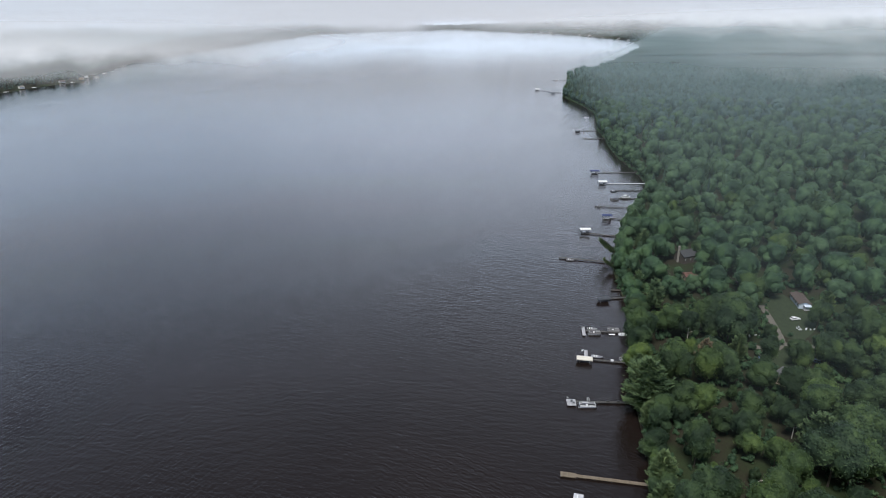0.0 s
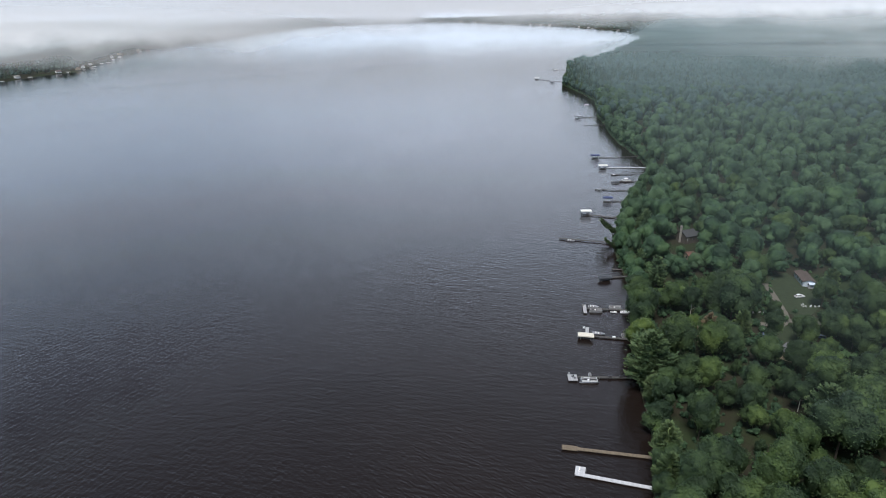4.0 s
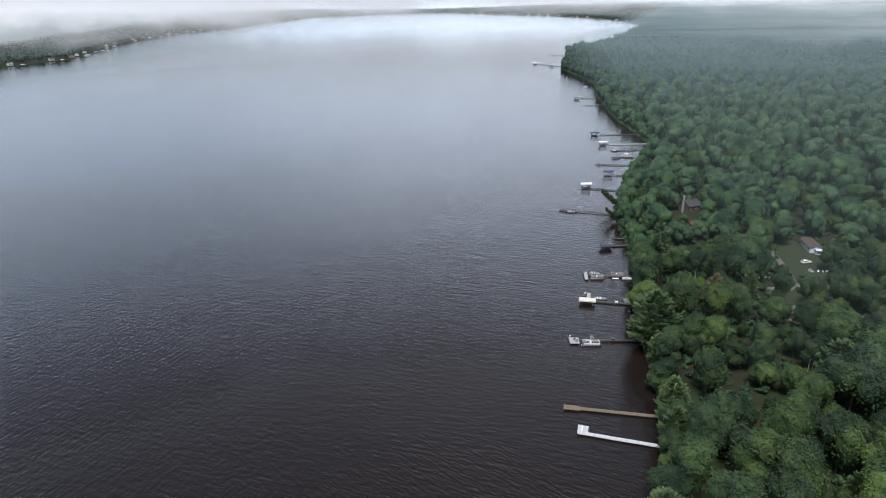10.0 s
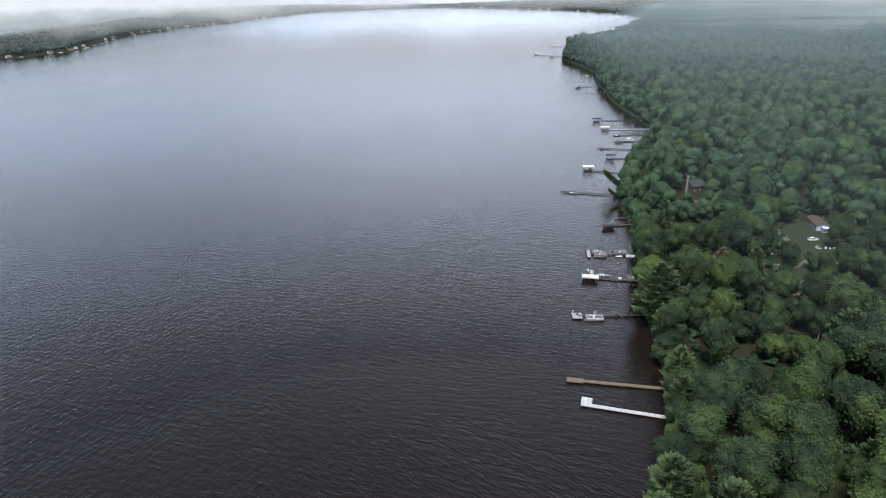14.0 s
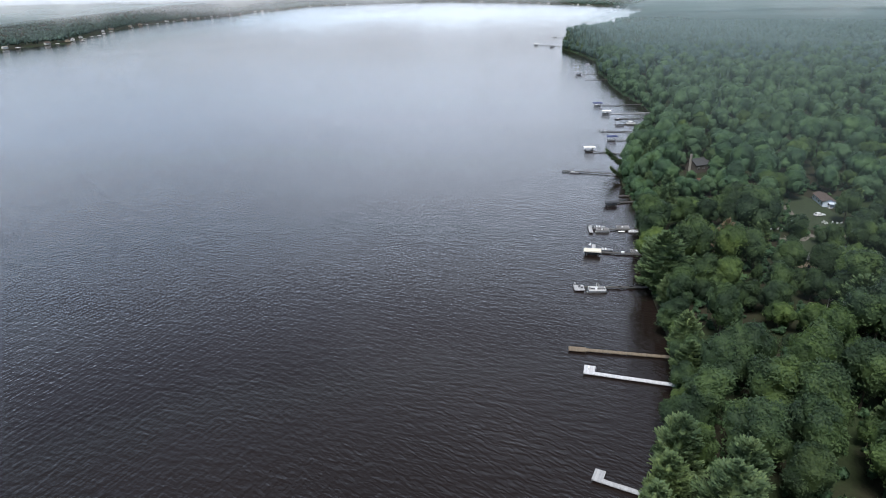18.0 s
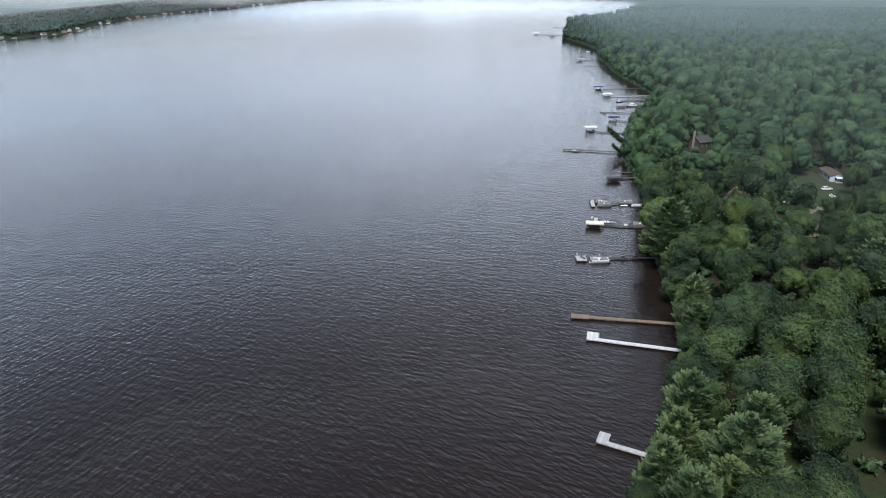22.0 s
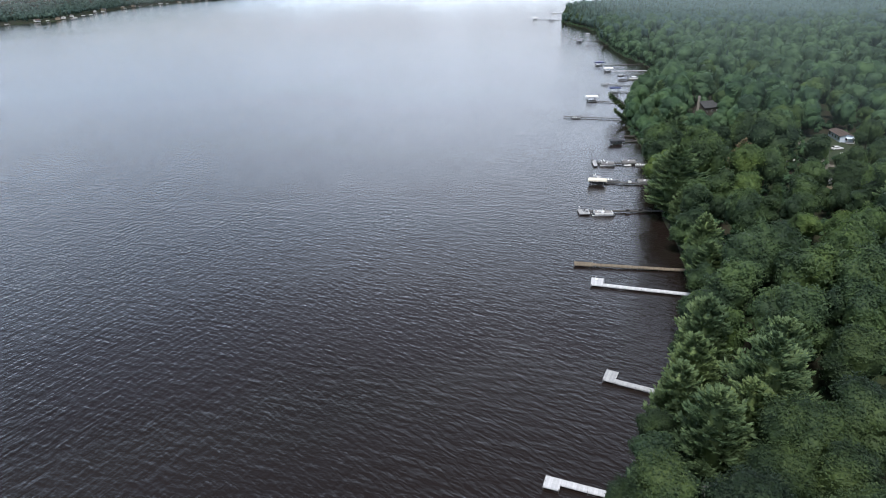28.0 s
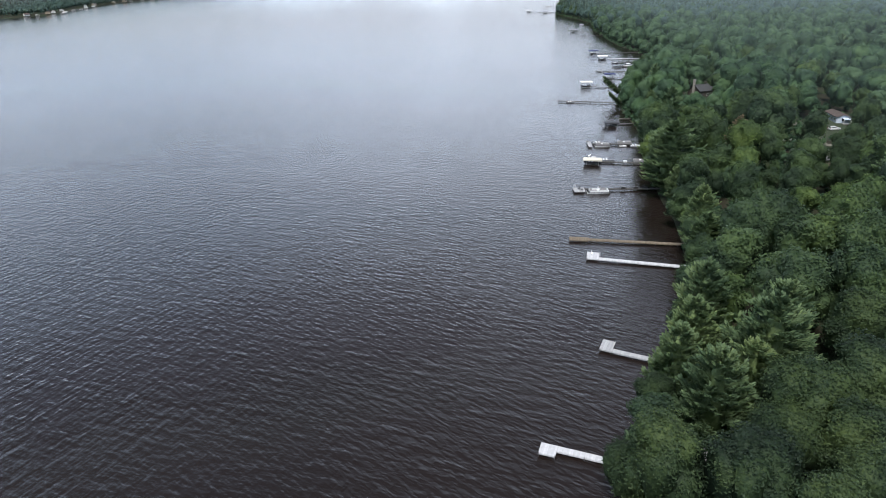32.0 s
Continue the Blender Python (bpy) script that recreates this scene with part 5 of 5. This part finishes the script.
def leaning_tree(at, turn, label):
    """A sparse old cedar that leans far out over the water."""
    z = float(height(*at))
    c = thing("leaning_tree", label, "tree", (*at, z), turn)
    bm = rod((0, 0, -0.5), (3.0, 0, 3.2), 0.22, 0.17, 7)
    rod((3.0, 0, 3.2), (7.5, 0.3, 6.4), 0.17, 0.06, 6, bm)
    spots = []
    for k in range(22):
        f = 0.2 + 0.8 * k / 21
        p = Vector((7.5 * f, 0.3 * f, 0.4 + 6.0 * f))
        a = k * 2.4
        q = p + Vector((0.9 + 0.6 * math.cos(a), 2.4 * math.sin(a), 1.1 * math.cos(a) + 0.3)) * (1.2 - 0.55 * f)
        rod(p, q, 0.06, 0.02, 5, bm)
        spots += [q, p.lerp(q, 0.6)]
    part("trunk", bm, MAT_BARK, c)
    m = 1500
    base = np.array([spots[k % len(spots)][:] for k in range(m)])
    v, t = leaf_cards(base + RNG.normal(size=(m, 3)) * [0.42, 0.42, 0.3], RNG.normal(size=(m, 3)) + [0, 0, 0.8], 0.4, RNG)
    shared_part("crown", tri_mesh("crown", v, t, MAT_LEAF_DEEP), c)
    return c


old_tree = leaning_tree((98.0, 337.0), radians(172), "old conifer leaning far out over the water")
old_tree.scale = (1.45, 1.45, 1.45)
leaning_tree((92.0, 318.0), radians(185), "small conifer leaning over the water beside a dock")

# ---------------------------------------------------------------- houses, docks and boats on the far shores
def far_houses():
    rng = np.random.default_rng(5)
    roofs = (MAT_ROOF_GREY, MAT_ROOF_BROWN, MAT_STONE)
    line = SHORE[38:54]
    for (ax, ay), (bx, by) in zip(line, line[1:]):
        ln = math.hypot(bx - ax, by - ay)
        far = max(1.0, min(1.9, math.hypot(ax, ay) / 1900))
        n = max(1, int(ln / (58 * far)))
        for k in range(n):
            f = (k + rng.uniform(0.15, 0.85)) / n
            nx, ny = (by - ay) / ln, -(bx - ax) / ln
            px, py = ax + f * (bx - ax), ay + f * (by - ay)
            turn = math.atan2(by - ay, bx - ax) + rng.uniform(-0.4, 0.4)
            if rng.random() < 0.72:
                d = rng.uniform(5, 9)
                pale = rng.random() < 0.6
                house((px + nx * d, py + ny * d), turn, "white lake house with a grey roof on the far shore" if pale else "tan lake cottage with a dark roof on the far shore",
                      rng.uniform(9, 15), rng.uniform(7, 10), rng.uniform(2.7, 5.2), rng.uniform(0.35, 0.6), MAT_SIDING_WHITE if pale else MAT_SIDING_TAN,
                      roofs[int(rng.integers(3))], 3, group="houses on the far shore")
            if rng.random() < 0.75:
                q = rng.uniform(14, 26)
                tip = (px - nx * q, py - ny * q)
                dock("long grey dock on the far shore", tip, (px + nx, py + ny), 1.6, MAT_GREY_DECK, 0.6, 6.0)
                boat_lift((tip[0] + 4 * ny, tip[1] - 4 * nx, 0), math.atan2(ny, nx), "boat lift with a white canopy on the far shore", 8.5, 4.2, MAT_WHITE_CANVAS, 3.2)


far_houses()


# ---------------------------------------------------------------- small things on the docks
def dock_ladder(at, turn, label):
    c = thing("swim_ladder", label, "ladder", at, turn, "swim ladders")
    for s in (-0.25, 0.25):
        bm = rod((0, s, -0.9), (0, s, 0.75), 0.03, 0.03, 6)
        rod((0, s, 0.75), (0.4, s, 0.75), 0.03, 0.03, 6, bm)
        rod((0.4, s, 0.75), (0.4, s, 0.02), 0.03, 0.03, 6, bm)
        part("rail", bm, MAT_ALU, c)
    for z in (-0.7, -0.4, -0.1, 0.2):
        part("rung", rod((0, -0.25, z), (0, 0.25, z), 0.025, 0.025, 6), MAT_ALU, c)
    return c


def deck_chair(at, turn, label, mat):
    c = thing("deck_chair", label, "chair", at, turn, "chairs on the docks")
    part("seat", box((0.6, 0.6, 0.06), (0, 0, 0.36), 0.015), mat, c)
    part("backrest", box((0.06, 0.6, 0.7), (-0.34, 0, 0.68), 0.015, None, (0, -0.3, 0)), mat, c)
    for y in (-0.33, 0.33):
        part("armrest", box((0.65, 0.09, 0.04), (0, y, 0.58), 0.01), mat, c)
        for x in (-0.25, 0.25):
            part("leg", box((0.06, 0.06, 0.58), (x, y, 0.29)), mat, c)
    return c


def post_box(at, turn, label, mat):
    c = thing("dock_box", label, "storage box", at, turn, "storage boxes on the docks")
    part("body", box((1.2, 0.55, 0.5), (0, 0, 0.25), 0.03), mat, c)
    part("lid", box((1.26, 0.61, 0.08), (0, 0, 0.55), 0.02), mat, c)
    return c


def landing_steps(at, turn, label):
    z = 0.35
    c = thing("steps", label, "steps", at, turn, "landing steps")
    for k in range(4):
        part("tread", box((0.3, 1.3, 0.06), (0.28 * k, 0, z + 0.18 * (k + 1)), 0.01), MAT_WHITE_DECK, c)
    for s in (-0.68, 0.68):
        part("stringer", box((1.3, 0.06, 0.22), (0.45, s, z + 0.42), 0.0, None, (0, -0.57, 0)), MAT_WHITE_DECK, c)
        part("handrail", rod((0, s, z + 0.9), (1.0, s, z + 1.6), 0.035, 0.035, 6), MAT_WHITE, c)
        part("handrail_post", rod((0, s, z), (0, s, z + 0.9), 0.035, 0.035, 6), MAT_WHITE, c)
    return c


dock_ladder((38.7, 141.6, 0.6), radians(165), "metal swim ladder on a white dock")
dock_ladder((42.4, 193.6, 0.6), radians(-3), "metal swim ladder on a grey swim platform")
landing_steps((60.8, 133.9, 0.25), radians(-15), "white steps with a handrail at the head of a dock")
landing_steps((64.6, 147.0, 0.25), radians(-10), "pale wooden steps at the head of a brown dock")
deck_chair((43.6, 191.5, 0.62), radians(200), "dark chair on a swim platform", MAT_BLACK)
deck_chair((44.4, 190.6, 0.62), radians(160), "dark chair on a swim platform", MAT_BLACK)
deck_chair((54.9, 228.4, 0.62), radians(180), "white chair on the crosspiece of a dock", MAT_WHITE)
deck_chair((58.6, 249.2, 0.62), radians(190), "dark chair on the end of a dock", MAT_BLACK)
post_box((57.5, 191.4, 0.6), radians(-2), "dark storage box on a grey dock", MAT_BLACK)
post_box((61.5, 191.3, 0.6), radians(-2), "dark storage box on a grey dock", MAT_BLACK)
post_box((66.0, 220.5, 0.6), radians(-11), "white storage box on a grey dock", MAT_WHITE)
post_box((80.5, 244.9, 0.6), radians(-7), "grey storage box on a grey dock", MAT_SEAT)
jet_ski((64.5, 193.4, 0.0), radians(5), "dark jet ski moored beside a dock", MAT_BLACK)
jet_ski((71.5, 244.0, 0.0), radians(-8), "white jet ski moored beside a dock", MAT_WHITE)


# ---------------------------------------------------------------- low cloud under the flight's first height
def cloud_material(name, density, size, stretch, base, top, start, end, tint, lid_at):
    """Mist: scattered white, thick above, fraying out to nothing at its foot and in gaps."""
    n = Nodes(name, 1.0, 0, 0.0)
    big = n.noise(1 / size, 4, 0.55, True, stretch, 0)
    sep = n.t.nodes.new("ShaderNodeSeparateXYZ")
    n.link(n.geo.outputs["Position"], sep.inputs[0])
    dx, dy = end[0] - start[0], end[1] - start[1]
    sq = dx * dx + dy * dy
    run = n.math("ADD", n.math("MULTIPLY", n.math("SUBTRACT", sep.outputs["X"], start[0]), dx / sq), n.math("MULTIPLY", n.math("SUBTRACT", sep.outputs["Y"], start[1]), dy / sq))
    ends = n.ramp(n.math("ABSOLUTE", n.math("SUBTRACT", run, 0.5), 0), ((0.12, (1, 1, 1)), (0.45, (0, 0, 0))))
    rise = n.math("DIVIDE", n.math("SUBTRACT", sep.outputs["Z"], base), top - base)
    frayed = n.math("ADD", rise, n.math("MULTIPLY", n.math("SUBTRACT", big, 0.5), 1.25))
    thick = n.ramp(frayed, ((0.0, (0, 0, 0)), (0.35, (0.3, 0.3, 0.3)), (0.95, (1, 1, 1))))
    thick.node.color_ramp.interpolation = "EASE"
    lid = n.ramp(n.math("DIVIDE", sep.outputs["Z"], lid_at), ((0.68, (1, 1, 1)), (1.0, (0, 0, 0))))
    alpha = n.math("MULTIPLY", n.math("MULTIPLY", n.math("MULTIPLY", thick, ends), lid), density)
    dif = n.t.nodes.new("ShaderNodeBsdfDiffuse")
    dif.inputs["Color"].default_value = (*tint, 1)
    tra = n.t.nodes.new("ShaderNodeBsdfTranslucent")
    tra.inputs["Color"].default_value = (*tint, 1)
    mixed = n.t.nodes.new("ShaderNodeMixShader")
    mixed.inputs[0].default_value = 0.5
    n.link(dif.outputs[0], mixed.inputs[1])
    n.link(tra.outputs[0], mixed.inputs[2])
    clear = n.t.nodes.new("ShaderNodeBsdfTransparent")
    out = n.t.nodes.new("ShaderNodeMixShader")
    n.link(alpha, out.inputs[0])
    n.link(clear.outputs[0], out.inputs[1])
    n.link(mixed.outputs[0], out.inputs[2])
    n.link(out.outputs[0], n.t.nodes["Material Output"].inputs["Surface"])
    return n.mat


def low_cloud(label, start, end, base, top, density, size, stretch=(1, 1, 1), swell=60.0, tint=(0.97, 0.97, 0.98), lid_at=155.0, lean=240.0):
    """A sheet for the face of a bank of low cloud from start to end, that hangs above the ground; placed to fit the
    camera's view, leaned back to catch the sun.
    """
    us, vs = np.linspace(0, 1, 60), np.linspace(0, 1, 14)
    gu, gv = np.meshgrid(us, vs)
    x = start[0] + gu * (end[0] - start[0]) + swell * np.sin(gu * 9 + gv * 3)
    y = start[1] + gu * (end[1] - start[1]) + swell * (np.cos(gu * 12 + 1) + 1.4 * gv + 0.4 * np.sin(gu * 31 + gv * 7)) + lean * gv
    z = base - 25 + gv * (top + 190 - base)
    i = (np.arange(13)[:, None] * 60 + np.arange(59)).ravel()
    tris = np.concatenate([np.stack([i, i + 1, i + 61], 1), np.stack([i, i + 61, i + 60], 1)])
    me = tri_mesh("low_cloud", np.stack([x.ravel(), y.ravel(), z.ravel()], 1), tris, cloud_material("mist", density, size, stretch, base, top, start, end, tint, lid_at), np.ones(len(tris), bool))
    return tagged(new("low_cloud", me), label, "cloud", kind="stuff")


low_cloud("bank of white low cloud hanging over the far lake", (-7000, 2350), (7000, 2600), 16, 108, 0.98, 210, (1.8, 1.8, 1), 40, (0.72, 0.74, 0.78), 330.0)
low_cloud("thin white mist hanging along the far shore", (-1750, 120), (150, 1710), 20, 160, 0.3, 160, (1.6, 1.6, 1), 12, lid_at=130.0)
low_cloud("ragged white cloud drifting above the lake", (-1250, 240), (80, 860), 70, 108, 0.97, 90, (1.5, 1.5, 1), 10, lid_at=146.0)
low_cloud("ragged white cloud drifting above the forest", (-350, 1450), (2300, 850), 74, 122, 0.8, 110, (1.4, 1.4, 1), 8, lid_at=146.0)
low_cloud("thin wisps of mist trailing over the forest", (200, 680), (900, 440), 62, 120, 0.75, 60, (1, 1, 1.4), 8, lid_at=125.0)


def haze_material():
    """Distance haze as a sheet's tint: clear near the flight, denser with distance, uneven."""
    n = Nodes("distance_haze", 1.0, 0, 0.0)
    sep = n.t.nodes.new("ShaderNodeSeparateXYZ")
    n.link(n.geo.outputs["Position"], sep.inputs[0])
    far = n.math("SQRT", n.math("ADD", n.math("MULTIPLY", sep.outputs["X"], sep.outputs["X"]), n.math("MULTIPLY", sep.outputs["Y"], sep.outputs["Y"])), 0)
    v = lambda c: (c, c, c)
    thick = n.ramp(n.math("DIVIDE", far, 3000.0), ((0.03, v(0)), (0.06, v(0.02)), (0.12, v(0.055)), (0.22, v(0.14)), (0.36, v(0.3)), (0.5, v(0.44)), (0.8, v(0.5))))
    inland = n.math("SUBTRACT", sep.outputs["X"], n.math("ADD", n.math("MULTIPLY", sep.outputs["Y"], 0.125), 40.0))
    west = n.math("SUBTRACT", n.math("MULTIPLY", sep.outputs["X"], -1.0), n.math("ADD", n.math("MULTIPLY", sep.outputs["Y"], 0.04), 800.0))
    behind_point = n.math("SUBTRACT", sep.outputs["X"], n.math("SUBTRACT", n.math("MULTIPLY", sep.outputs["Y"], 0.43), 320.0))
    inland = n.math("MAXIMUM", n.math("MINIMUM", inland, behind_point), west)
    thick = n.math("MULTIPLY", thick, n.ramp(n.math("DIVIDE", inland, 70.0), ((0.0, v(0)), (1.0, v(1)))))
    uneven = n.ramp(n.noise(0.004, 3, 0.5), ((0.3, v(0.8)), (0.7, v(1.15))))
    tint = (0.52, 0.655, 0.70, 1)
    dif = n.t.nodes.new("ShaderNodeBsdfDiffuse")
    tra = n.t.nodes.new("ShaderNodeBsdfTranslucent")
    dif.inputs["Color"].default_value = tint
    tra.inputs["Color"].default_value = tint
    mixed = n.t.nodes.new("ShaderNodeMixShader")
    n.link(dif.outputs[0], mixed.inputs[1])
    n.link(tra.outputs[0], mixed.inputs[2])
    clear = n.t.nodes.new("ShaderNodeBsdfTransparent")
    out = n.t.nodes.new("ShaderNodeMixShader")
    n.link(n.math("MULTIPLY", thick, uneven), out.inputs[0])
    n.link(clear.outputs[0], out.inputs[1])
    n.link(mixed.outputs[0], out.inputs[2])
    n.link(out.outputs[0], n.t.nodes["Material Output"].inputs["Surface"])
    return n.mat


def build_haze_sheet():
    """A thin tinted sheet just over the treetops, added to stand for haze with distance."""
    us, vs = np.linspace(-1, 1, 70), np.linspace(0, 1, 60)
    gu, gv = np.meshgrid(us, vs)
    y = 120 + gv ** 1.6 * 4300
    x = gu * (y * 1.1 + 250)
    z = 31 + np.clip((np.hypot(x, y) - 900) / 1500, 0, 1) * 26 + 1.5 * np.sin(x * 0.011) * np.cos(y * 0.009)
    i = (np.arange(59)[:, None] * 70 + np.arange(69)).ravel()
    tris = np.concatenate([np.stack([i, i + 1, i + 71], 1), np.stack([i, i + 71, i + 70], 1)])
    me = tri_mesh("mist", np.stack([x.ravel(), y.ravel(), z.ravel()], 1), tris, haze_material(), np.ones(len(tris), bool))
    tagged(new("mist", me), "bluish sheet over the treetops standing for distance haze", "mist", kind="stuff")


build_haze_sheet()
